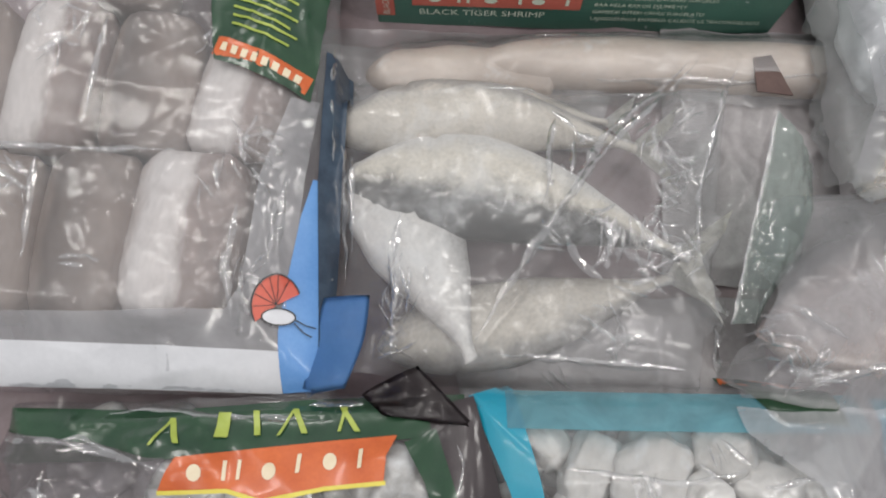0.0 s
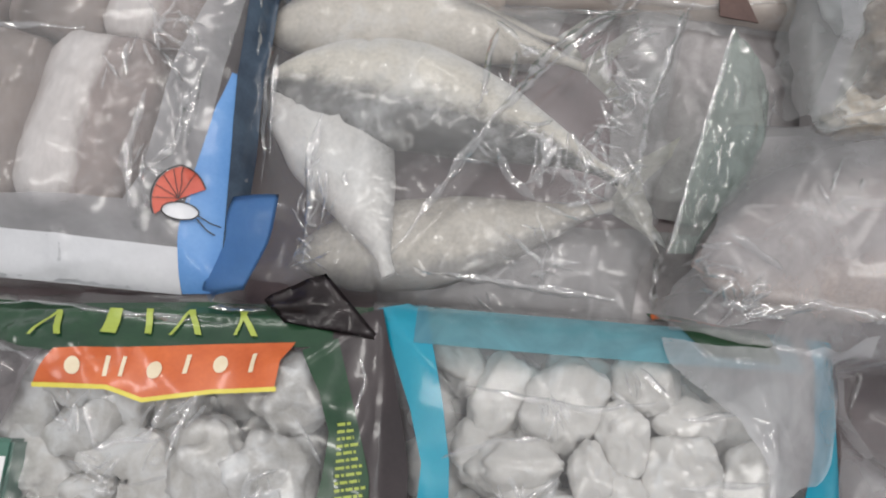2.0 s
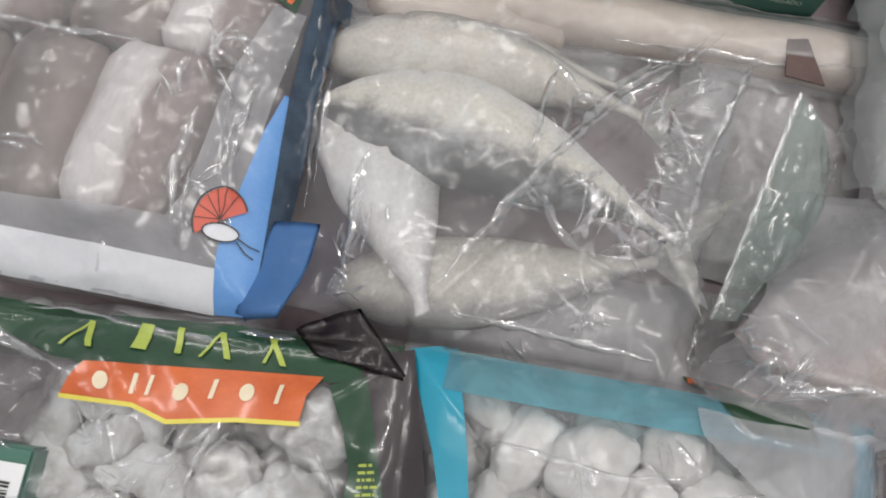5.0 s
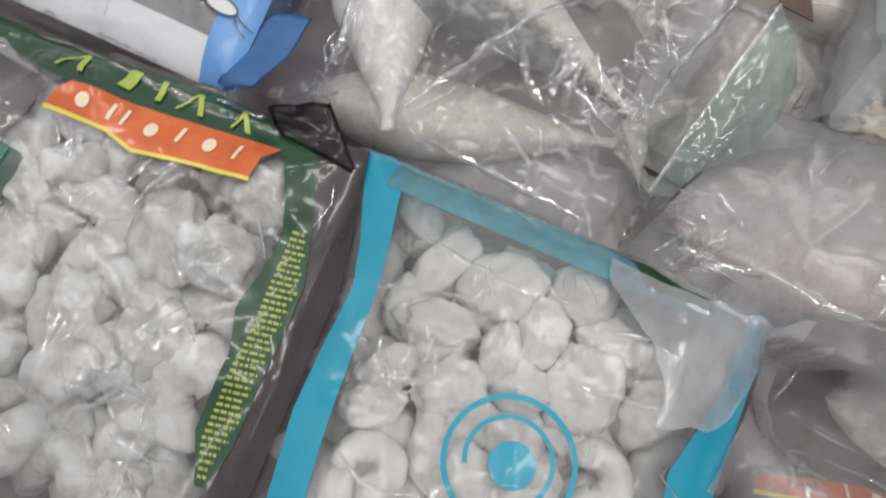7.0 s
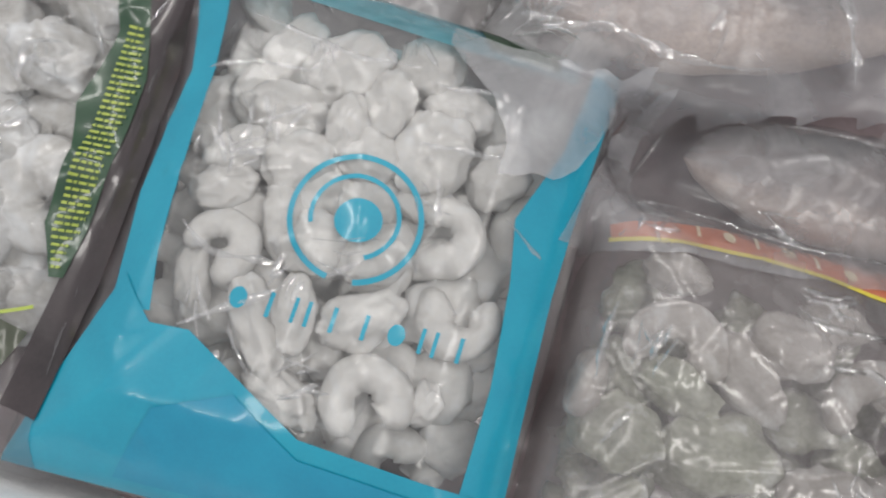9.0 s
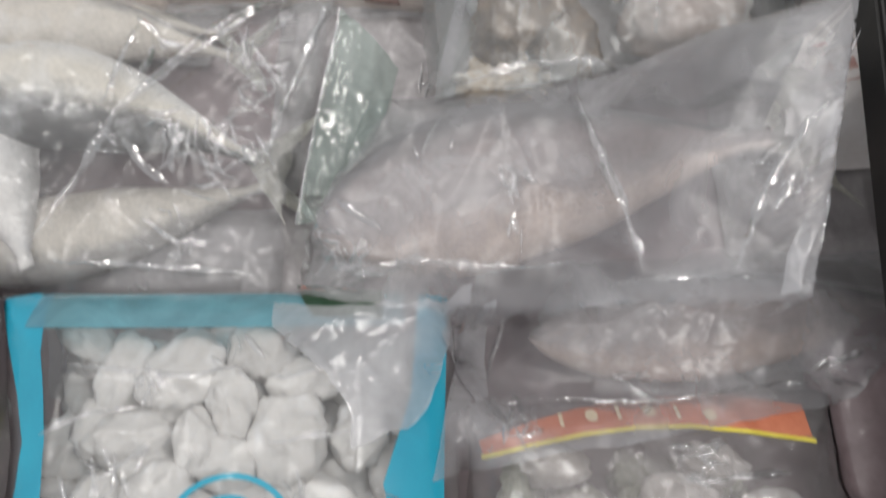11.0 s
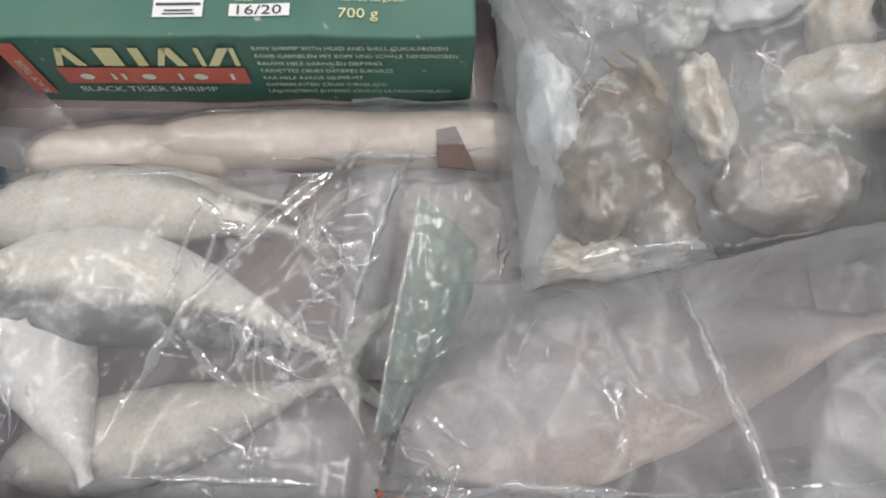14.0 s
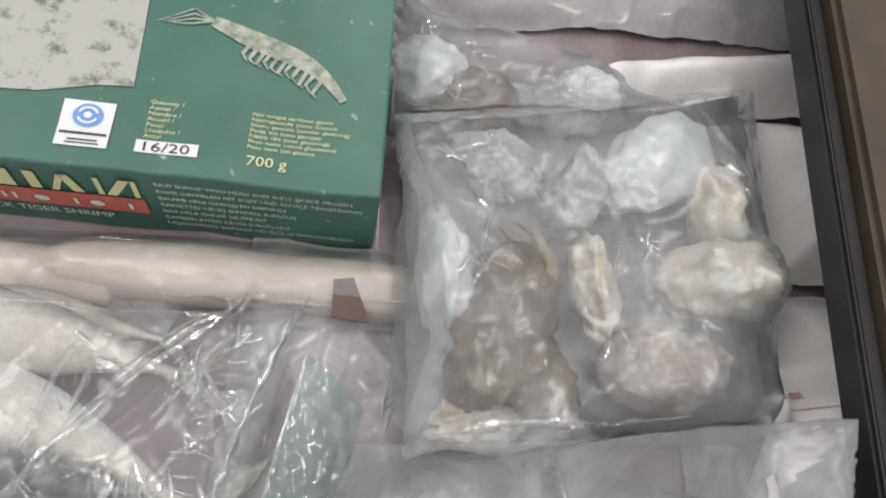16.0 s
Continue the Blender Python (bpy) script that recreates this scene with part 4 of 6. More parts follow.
for k, (cx, cy, r, n, a) in enumerate(((0.115, 0.100, 0.012, 14, None), (0.097, 0.117, 0.011, 20, 1.3), (0.090, 0.126, 0.007, 8, 0.4), (0.150, 0.165, 0.012, 14, None), (0.138, 0.150, 0.014, 16, None), (-0.027, 0.088, 0.014, 18, 1.4), (0.103, 0.056, 0.010, 12, None), (0.142, 0.108, 0.009, 12, None), (0.15, 0.20, 0.014, 12, 0.9), (0.062, 0.15, 0.010, 5, 1.5), (-0.03, 0.062, 0.010, 8, None))):
    crumple(mbag, mfield, cx, cy, r, n, k + 3, a)

sprinkle(mbag, mfield, [(0.09, 0.04), (0.150, 0.036), (0.182, 0.222), (0.10, 0.215)], 6, 1)
sprinkle(mbag, mfield, [(-0.06, 0.045), (0.145, 0.036), (0.17, 0.222), (-0.07, 0.21)], 5, 2)

# ---- brown card tag beside the fillet ----
tag = thing("card_tag", (0.21, 0.235, 0.02), "small brown card tag lying on a bag", "tag")
bm = flat([(0.203, 0.222), (0.226, 0.219), (0.215, 0.248), (0.203, 0.246)])
bmesh.ops.translate(bm, verts=bm.verts, vec=(0, 0, float(sample(heap, 0.21, 0.235)) + 0.001))
bmesh.ops.solidify(bm, geom=bm.faces[:], thickness=0.0012)
part("card", bm, TAG_BROWN, tag, smooth=False)

# ---- chunks of fish in a bag with a blue edge ----
def chunk(x, y, wide, long, high, z, turn, seed, label):
    rings_ = []
    for k in range(36):
        t = k / 35
        endw = min(1.0, 0.80 + 0.2 * math.sqrt(max(0.0, min(1, 9 * min(t, 1 - t))))) * (0.90 + 0.10 * math.sin(math.pi * t))
        r = []
        for i in range(40):
            a = 2 * math.pi * i / 40
            c, s = math.cos(a), math.sin(a)
            q = endw * (1 + 0.05 * noise.noise((c * 1.4 + seed * 3, s * 1.4, t * 2.4)) + 0.02 * noise.noise((c * 5, s * 5 + seed, t * 12)))
            r.append((wide / 2 * (abs(c) ** 0.85) * math.copysign(1, c) * q, long * (t - 0.5) + 0.004 * noise.noise((c * 2, s * 2, seed)), high / 2 * (abs(s) ** 0.85) * math.copysign(1, s) * q))
        rings_.append(r)
    ob = mesh_thing("fish_chunk", *loft(rings_), CHUNK_MEAT if "grey" in label else CHUNK_PALE, label, "fish chunk", "fish chunks in one bag")
    ob.matrix_world = pose(x, y, z, 0, 0, turn)
    return ob


chunks = [chunk(-0.147, 0.116, 0.070, 0.096, 0.052, 0.036, -6, 1, "pinkish white frosted chunk of fish in a bag"),
          chunk(-0.206, 0.118, 0.058, 0.098, 0.050, 0.032, -3, 2, "grey-brown frosted chunk of fish in a bag"),
          chunk(-0.263, 0.117, 0.060, 0.098, 0.050, 0.032, 0, 3, "grey-brown frosted chunk of fish in a bag"),
          chunk(-0.120, 0.206, 0.064, 0.080, 0.048, 0.030, -12, 4, "whitish frosted chunk of fish in a bag"),
          chunk(-0.179, 0.214, 0.058, 0.092, 0.048, 0.030, -4, 5, "grey-brown frosted chunk of fish in a bag"),
          chunk(-0.236, 0.219, 0.060, 0.098, 0.050, 0.032, -6, 6, "pinkish white frosted chunk of fish in a bag"),
          chunk(-0.294, 0.220, 0.058, 0.098, 0.050, 0.032, 0, 7, "grey-brown frosted chunk of fish in a bag"),
          chunk(-0.200, 0.300, 0.060, 0.070, 0.048, 0.030, 0, 8, "grey-brown frosted chunk of fish in a bag")]
lay(chunks)
cbag, cfield = bag("fish_chunk_bag", [(-0.345, 0.033), (-0.062, 0.026), (-0.066, 0.33), (-0.345, 0.34)], chunks, FILM_CLEAR, "clear bag of fish chunks with a blue printed edge",
                   tight=150, crinkle=0.0012, size=0.03, seed=41, loose=0.002, rest=0.030, air=0.026, folds=[((-0.10, 0.14), (-0.088, 0.085), 0.004, 0.002), ((-0.112, 0.11), (-0.108, 0.06), 0.003, 0.002), ((-0.15, 0.055), (-0.15, 0.035), 0.004, 0.002)])
printed("label_band", band([(-0.340, 0.046), (-0.25, 0.0445), (-0.16, 0.042), (-0.088, 0.039)], [0.024, 0.024, 0.023, 0.022]), cfield, INK_WHITE, cbag, "white printed band")
printed("whitish_border", flat([(-0.340, 0.057), (-0.09, 0.050), (-0.084, 0.085), (-0.080, 0.15), (-0.074, 0.20), (-0.090, 0.20), (-0.104, 0.15), (-0.110, 0.085), (-0.118, 0.072), (-0.20, 0.071), (-0.340, 0.073)]), cfield, FILM_EDGE, cbag, "whitish see-through border", 0.0008)
printed("blue_edge", band([(-0.074, 0.150), (-0.076, 0.125), (-0.078, 0.09), (-0.079, 0.06), (-0.077, 0.029)], [0.003, 0.010, 0.016, 0.021, 0.022]), cfield, INK_BLUE, cbag, "blue printed edge", 0.0016)
# dark strip along the bag's edge; the shadow there is painted into it
printed("edge_seam", band([(-0.0655, 0.235), (-0.066, 0.19), (-0.0665, 0.15), (-0.066, 0.11), (-0.066, 0.075), (-0.067, 0.045)], [0.012, 0.013, 0.013, 0.010, 0.007, 0.003]), cfield, INK_NAVY, cbag, "dark folded edge with its shadow put into the ink", 0.0022)
# the blue corner that folds up
bm = bmesh.new()
rows_ = []
for j in range(15):
    q = j / 14
    r = []
    for i in range(13):
        p = i / 12
        x = -0.067 + (0.027 - 0.012 * (1 - q) ** 2) * p - 0.010 * (1 - q) * (1 - p)
        y = 0.027 + 0.054 * q - 0.001 * p + 0.004 * (1 - q) * p
        r.append(bm.verts.new((x, y, float(sample(cfield, -0.067, y)) + 0.003 + 0.012 * p ** 1.5 + 0.004 * math.sin(3 * p) + 0.0015 * math.sin(9 * q))))
    rows_.append(r)
for j in range(14):
    for i in range(12):
        bm.faces.new((rows_[j][i], rows_[j][i + 1], rows_[j + 1][i + 1], rows_[j + 1][i]))
bmesh.ops.solidify(bm, geom=bm.faces[:], thickness=0.0006)
part("corner_flap", bm, INK_BLUE, cbag, "upturned blue corner")
# a plain badge: a red fan over a white oval
fan = [(-0.0905, 0.0745)] + [(-0.0905 + 0.0125 * math.cos(radians(a)), 0.0745 + 0.0165 * math.sin(radians(a))) for a in np.linspace(25, 215, 18)]
badge = printed("badge_fan", flat(fan), cfield, INK_RED, cbag, "red fan-shaped badge", 0.0030)
printed("badge_oval", disc(-0.0890, 0.0680, 0.0085, 0.0045, 18), cfield, INK_WHITE, cbag, "", 0.0034)
printed("badge_outline", merged(ring(-0.0905, 0.0745, 0.0127, 0.0167, 0.0007, 25, 215, 24), *[band([(-0.0905, 0.0745), (-0.0905 + 0.0120 * math.cos(radians(a)), 0.0745 + 0.016 * math.sin(radians(a)))], 0.0004) for a in range(60, 200, 25)],
        ring(-0.0890, 0.0680, 0.0085, 0.0045, 0.0007), band([(-0.081, 0.067), (-0.075, 0.064), (-0.070, 0.063)], 0.0007), band([(-0.081, 0.065), (-0.076, 0.060), (-0.072, 0.058)], 0.0007)), cfield, INK_DARK, cbag, "", 0.0042)

for k, pts in enumerate(([(-0.090, 0.149), (-0.092, 0.106)], [(-0.094, 0.135), (-0.097, 0.10)], [(-0.114, 0.131), (-0.118, 0.10), (-0.114, 0.068)], [(-0.062, 0.196), (-0.059, 0.139), (-0.057, 0.096)], [(-0.068, 0.24), (-0.065, 0.15)], [(-0.34, 0.170), (-0.25, 0.166), (-0.15, 0.163)],
        [(-0.232, 0.16), (-0.231, 0.10)], [(-0.20, 0.25), (-0.208, 0.18)])):
    crease(cbag, cfield, pts, 0.0040, 0.0012, k + 30.4)
for k, (cx, cy, r, n, a) in enumerate(((-0.110, 0.172, 0.012, 12, None), (-0.225, 0.243, 0.016, 10, 1.3), (-0.112, 0.090, 0.010, 8, 1.5), (-0.245, 0.15, 0.014, 8, None))):
    crumple(cbag, cfield, cx, cy, r, n, k + 23, a)

sprinkle(cbag, cfield, [(-0.14, 0.05), (-0.070, 0.05), (-0.065, 0.22), (-0.14, 0.22)], 4, 3)
sprinkle(cbag, cfield, [(-0.30, 0.06), (-0.10, 0.06), (-0.10, 0.28), (-0.30, 0.28)], 5, 4)

# ---- corner of a green bag on top of the chunks ----
gq = [(-0.136, 0.221), (-0.079, 0.199), (-0.062, 0.34), (-0.150, 0.37)]
gcorner, gfield = bag("green_bag", gq, [], INK_GREEN, "dark green printed plastic bag with an orange band at its end", tight=15, crinkle=0.002, seed=51, loose=0.004)
printed("orange_band", band([(-0.134, 0.229), (-0.108, 0.219), (-0.080, 0.208)], 0.012), gfield, INK_ORANGE, gcorner, "orange band")
printed("band_bars", merged(*[band([(-0.130 + 0.006 * k, 0.2275 - 0.0023 * k), (-0.1265 + 0.006 * k, 0.2262 - 0.0023 * k)], 0.005) for k in range(8)]), gfield, INK_CREAM, gcorner, "", 0.0018)
printed("text_bars", merged(*[band([(-0.125, 0.243 + 0.006 * k), (-0.092 + 0.004 * (k % 2), 0.231 + 0.006 * k)], 0.0016) for k in range(6)]), gfield, INK_LIME, gcorner, "", 0.0014)

# ---- peeled shrimp in a teal bag ----
def swell(x, y):
    """The upper side of the shrimps in the plump teal bag."""
    u, v = min(max((x - 0.035) / 0.203, 0), 1), min(max((y + 0.235) / 0.265, 0), 1)
    return 0.024 + 0.040 * math.sqrt(max(0.0, math.sin(math.pi * u) * math.sin(math.pi * v)))


curls = [as_mesh("peeled_shrimp", curl_mesh(0.0135, 0.0115, arc, taper, s, lump=0.12, squash=0.85), SHRIMP_PALE) for s, (arc, taper) in enumerate(((200, 0.35), (260, 0.40), (150, 0.25), (285, 0.45), (110, 0.2), (230, 0.3)))]
curls += [as_mesh("peeled_shrimp", lump_mesh(0.021, 0.017, 0.012, s, 0.28, freq=1.7), SHRIMP_PALE) for s in range(4)]
tq = [(0.046, -0.222), (0.234, -0.212), (0.238, 0.012), (0.030, 0.014)]
shrimps = scatter("peeled_shrimp", tq, 0.0265, curls, "glazed pale peeled shrimp in a teal printed bag", "shrimp", "peeled shrimp in the teal bag", 3, layers=5, sink=0.54, height=0.0125, tilt=16, roof=lambda x, y: swell(x, y) - 0.008)
# the shrimps on top: place, half length, half width, turn; those curled into rings follow
STRAIGHT = [(0.054, 0.009, 0.021, 0.013, 129), (0.079, -0.014, 0.023, 0.015, 70), (0.112, -0.015, 0.025, 0.020, 50), (0.151, -0.002, 0.019, 0.018, 29), (0.088, -0.046, 0.022, 0.0135, 8), (0.122, -0.049, 0.0175, 0.0105, 97),
            (0.138, -0.030, 0.018, 0.013, 106), (0.172, -0.020, 0.018, 0.012, -3), (0.073, -0.076, 0.0165, 0.012, 52), (0.105, -0.073, 0.019, 0.0165, 29), (0.135, -0.059, 0.018, 0.013, -10), (0.167, -0.049, 0.023, 0.019, 88)]
STRAIGHT += [(0.073, -0.096, 0.016, 0.0125, 30), (0.107, -0.101, 0.0175, 0.010, 111), (0.127, -0.110, 0.017, 0.016, 30), (0.156, -0.107, 0.019, 0.014, 47), (0.074, -0.142, 0.0195, 0.0095, 105), (0.111, -0.154, 0.027, 0.011, 126),
             (0.128, -0.145, 0.019, 0.0105, 99), (0.158, -0.138, 0.0215, 0.013, 37), (0.133, -0.183, 0.021, 0.011, -19), (0.199, -0.166, 0.011, 0.008, 90), (0.202, -0.046, 0.019, 0.015, 60)]
for k, (x, y, rx, ry, turn) in enumerate(STRAIGHT):
    rz = min(0.0125, 0.85 * ry)
    me = as_mesh("peeled_shrimp", lump_mesh(rx, ry, rz, k + 90, 0.27, n=34, m=22, freq=1.7), SHRIMP_PALE)
    ob = tagged(new("peeled_shrimp", me), "thick glazed pale peeled shrimp, in a teal bag", "shrimp", "peeled shrimp in the teal bag")
    ob.matrix_world = pose(x, y, swell(x, y) - rz - 0.0035 * (k % 3 == 1), 6 * math.sin(k * 2), 6 * math.cos(k * 3), turn)
    shrimps.append(ob)
for k, (x, y, size, turn) in enumerate(((0.086, -0.118, 0.0205, 60), (0.191, -0.085, 0.0215, 17), (0.204, -0.130, 0.0225, -85), (0.169, -0.166, 0.0245, 115))):
    me = as_mesh("peeled_shrimp", curl_mesh(size * 0.56, size * 0.44, 292 - 10 * (k % 3), 0.30, k + 70, lump=0.26, squash=0.9, n=38, m=18), SHRIMP_PALE)
    ob = tagged(new("peeled_shrimp", me), "glazed pale peeled shrimp curled into a ring, in a teal bag", "shrimp", "peeled shrimp in the teal bag")
    ob.matrix_world = pose(x, y, swell(x, y) - size * 0.40, 5 * math.sin(k * 2), 5 * math.cos(k * 3), turn)
    shrimps.append(ob)
tquad = [(0.012, -0.254), (0.254, -0.240), (0.252, 0.031), (0.008, 0.034)]
tbag, tfield = bag("teal_shrimp_bag", tquad, shrimps, FILM_SHRIMP, "glossy clear bag of peeled shrimp with teal printed borders", tight=60, crinkle=0.0009, size=0.03, seed=61, loose=0.001, rest=0.022, air=0.040,
                   folds=[((0.05, -0.10), (0.11, -0.085), 0.003, 0.0015), ((0.07, -0.05), (0.12, -0.045), 0.003, 0.0015)])
printed("left_border", band([(0.026, 0.031), (0.034, 0.005), (0.042, -0.02), (0.048, -0.046), (0.048, -0.08), (0.049, -0.111), (0.053, -0.139), (0.058, -0.165)], [0.025, 0.020, 0.016, 0.013, 0.016, 0.019, 0.018, 0.020]), tfield, INK_TEAL, tbag, "solid teal border")
printed("top_border", band([(0.034, 0.020), (0.10, 0.0185), (0.17, 0.0175), (0.225, 0.017)], [0.021, 0.021, 0.021, 0.021]), tfield, FILM_TEAL, tbag, "see-through pale teal border", 0.0016)
printed("right_border", band([(0.241, 0.025), (0.237, -0.03), (0.229, -0.072), (0.232, -0.10), (0.236, -0.15), (0.238, -0.215)], [0.016, 0.018, 0.030, 0.023, 0.020, 0.024]), tfield, INK_TEAL, tbag, "solid teal border")
printed("bottom_border", flat([(0.017, -0.250), (0.249, -0.236), (0.249, -0.200), (0.150, -0.197), (0.088, -0.166), (0.070, -0.168), (0.050, -0.150), (0.038, -0.187)]), tfield, INK_TEAL, tbag, "solid teal lower border", 0.0020)
printed("bottom_panel", flat([(0.072, -0.240), (0.245, -0.228), (0.245, -0.208), (0.152, -0.206), (0.117, -0.187), (0.084, -0.203)]), tfield, INK_TEAL_DEEP, tbag, "deeper teal panel", 0.0028)
printed("ring_sign", merged(ring(0.143, -0.095, 0.0305, 0.0300, 0.0027, -75, 262), ring(0.1425, -0.0945, 0.0205, 0.0200, 0.0023, -60, 205), disc(0.1445, -0.0955, 0.0113, 0.0108)), tfield, INK_TEAL, tbag, "teal target sign of rings round a disc", 0.0022)
# the maker's name as a row of plain shapes
for k in range(8):
    bx, by = 0.100 + 0.0147 * k, -0.1515 + 0.0010 * k
    shape = disc(bx + 0.004, by + 0.006, 0.0040, 0.0050) if k in (0, 5) else merged(rect(bx, bx + 0.0019, by, by + 0.0118), rect(bx + 0.0062, bx + 0.0081, by, by + 0.0118)) if k in (2, 6) else rect(bx + 0.003, bx + 0.0051, by, by + 0.0118)
    printed("name_shape", shape, tfield, INK_TEAL, tbag, "", 0.0022)

for k, pts in enumerate(([(0.051, -0.044), (0.075, -0.034), (0.099, -0.032)], [(0.080, -0.066), (0.105, -0.049), (0.096, -0.067)], [(0.067, -0.119), (0.084, -0.130), (0.118, -0.125)], [(0.210, -0.073), (0.232, -0.084)], [(0.081, -0.166), (0.123, -0.134)],
        [(0.06, -0.01), (0.12, -0.018), (0.15, -0.012)], [(0.16, -0.05), (0.20, -0.046)], [(0.16, -0.02), (0.19, -0.015)])):
    crease(tbag, tfield, pts, 0.0030, 0.0010, k + 60.4)
for k, (cx, cy, r, n, a) in enumerate(((0.072, -0.080, 0.010, 9, None), (0.145, -0.115, 0.010, 6, 0.4))):
    crumple(tbag, tfield, cx, cy, r, n, k + 53, a)

sprinkle(tbag, tfield, [(0.05, -0.20), (0.23, -0.20), (0.23, 0.02), (0.04, 0.02)], 9, 7)

# ---- frosted shrimp in a dark green bag ----
frosty = [as_mesh("frosted_shrimp", curl_mesh(0.016, 0.0165, arc, 0.35, s + 20, lump=0.34, n=34, m=20), SHRIMP_FROST) for s, arc in enumerate((190, 240, 150, 270, 120))]
frosty += [as_mesh("frosted_shrimp", lump_mesh(0.024, 0.019, 0.015, s + 20, 0.36, n=36, m=24, freq=1.8), SHRIMP_FROST) for s in range(3)]
fq = [(-0.230, -0.205), (0.004, -0.195), (-0.008, 0.004), (-0.225, 0.010)]
fshr = scatter("frosted_shrimp", fq, 0.0255, frosty, "white frost-covered shrimp in a dark green bag", "shrimp", "frosted shrimp in the green bag", 5, layers=5, sink=0.62, height=0.014, roof=lambda x, y: 0.056)
fquad = [(-0.245, -0.258), (0.034, -0.256), (0.016, 0.030), (-0.240, 0.024)]
fbag, ffield = bag("green_shrimp_bag", fquad, fshr, FILM_SHRIMP, "glossy bag of frosted shrimp with dark green borders", tight=70, crinkle=0.0013, size=0.03, seed=71, loose=0.002, rest=0.026, air=0.026,
                   folds=[((-0.20, 0.012), (0.0, 0.02), 0.004, 0.002), ((-0.11, -0.03), (-0.12, -0.07), 0.003, 0.002)])
printed("top_border", band([(-0.238, 0.006), (-0.15, 0.006), (-0.08, 0.012), (-0.02, 0.016), (0.012, 0.017)], [0.030, 0.026, 0.025, 0.024, 0.022]), ffield, INK_GREEN, fbag, "dark green border")
printed("right_border", band([(0.004, 0.024), (0.012, -0.01), (0.023, -0.05), (0.026, -0.10), (0.027, -0.16), (0.022, -0.225)], [0.026, 0.028, 0.026, 0.022, 0.022, 0.020]), ffield, INK_BLACK, fbag, "plum black border", 0.0018)
printed("inner_border", band([(-0.012, 0.006), (-0.003, -0.015), (0.003, -0.034), (0.006, -0.056), (0.005, -0.078), (0.009, -0.100), (0.0095, -0.138), (0.014, -0.162)], [0.018, 0.014, 0.014, 0.022, 0.027, 0.019, 0.020, 0.007]), ffield, INK_GREEN, fbag, "dark green inner border", 0.0024)
printed("bottom_border", flat([(-0.240, -0.252), (0.000, -0.230), (0.012, -0.190), (-0.005, -0.187), (-0.071, -0.205), (-0.240, -0.228)]), ffield, INK_OLIVE, fbag, "olive black lower border", 0.0021)
printed("yellow_line", band([(-0.238, -0.227), (-0.071, -0.204), (-0.005, -0.186), (0.010, -0.178)], 0.0018), ffield, INK_LIME, fbag, "lime line", 0.0027)
rnd = random.Random(17)
dashes = []
for k in range(38):
    y = -0.032 - 0.0034 * k
    first = x = float(np.interp(-y, (0.03, 0.056, 0.075, 0.108, 0.142, 0.16), (0.000, 0.001, 0.002, 0.004, 0.004, 0.011)))
    end = float(np.interp(-y, (0.03, 0.054, 0.095, 0.134, 0.16), (0.007, 0.0155, 0.0165, 0.018, 0.016))) - rnd.uniform(0, 0.003)
    while x < end:
        w = rnd.uniform(0.0012, 0.0042)
        dashes.append(band([(x, y + 0.18 * (x - first)), (min(x + w, end), y + 0.18 * (min(x + w, end) - first))], 0.0014))
        x += w + 0.0007
printed("small_print", merged(*dashes), ffield, INK_LIME, fbag, "lime lines of small print", 0.0034)
banner = [(-0.144, -0.022), (-0.11, -0.021), (-0.092, -0.026), (-0.06, -0.020), (-0.030, -0.017), (-0.029, -0.004), (-0.024, 0.006), (-0.06, 0.003), (-0.10, -0.001), (-0.136, -0.005)]
printed("orange_banner", flat(banner), ffield, INK_ORANGE, fbag, "orange banner with pale bars", 0.0030)
printed("banner_edge", band([(-0.144, -0.0225), (-0.11, -0.0215), (-0.092, -0.0265), (-0.06, -0.0205), (-0.029, -0.0175)], 0.0022), ffield, INK_YELLOW, fbag, "", 0.0036)
for k, (x, y) in enumerate(((-0.130, -0.0175), (-0.1125, -0.0165), (-0.094, -0.0170), (-0.078, -0.0130), (-0.063, -0.0122), (-0.046, -0.0105))):
    if k in (0, 2, 4):
        shape = disc(x + 0.0045, y + 0.005, 0.0036, 0.0042)
    elif k == 1:
        shape = merged(rect(x, x + 0.0018, y, y + 0.0098), rect(x + 0.0068, x + 0.0086, y + 0.0004, y + 0.0102))
    else:
        shape = flat([(x + 0.002, y), (x + 0.0042, y + 0.0004), (x + 0.0047, y + 0.0098), (x + 0.0025, y + 0.0094)])
    printed("cream_shape", shape, ffield, INK_CREAM, fbag, "", 0.0037)
for x, y, w, s in ((-0.152, 0.001, 0.003, 0.008), (-0.139, 0.002, 0.006, -0.006), (-0.120, 0.005, 0.012, 0.0), (-0.100, 0.006, 0.006, -0.002),
        (-0.088, 0.006, 0.003, 0.007), (-0.075, 0.007, 0.006, -0.006), (-0.056, 0.008, 0.003, 0.003), (-0.047, 0.008, 0.006, -0.009)):
    printed("lime_bar", flat([(x, y), (x + 0.55 * w, y), (x + 0.55 * w + s, y + 0.013), (x + s, y + 0.013)]), ffield, INK_LIME, fbag, "", 0.0028)
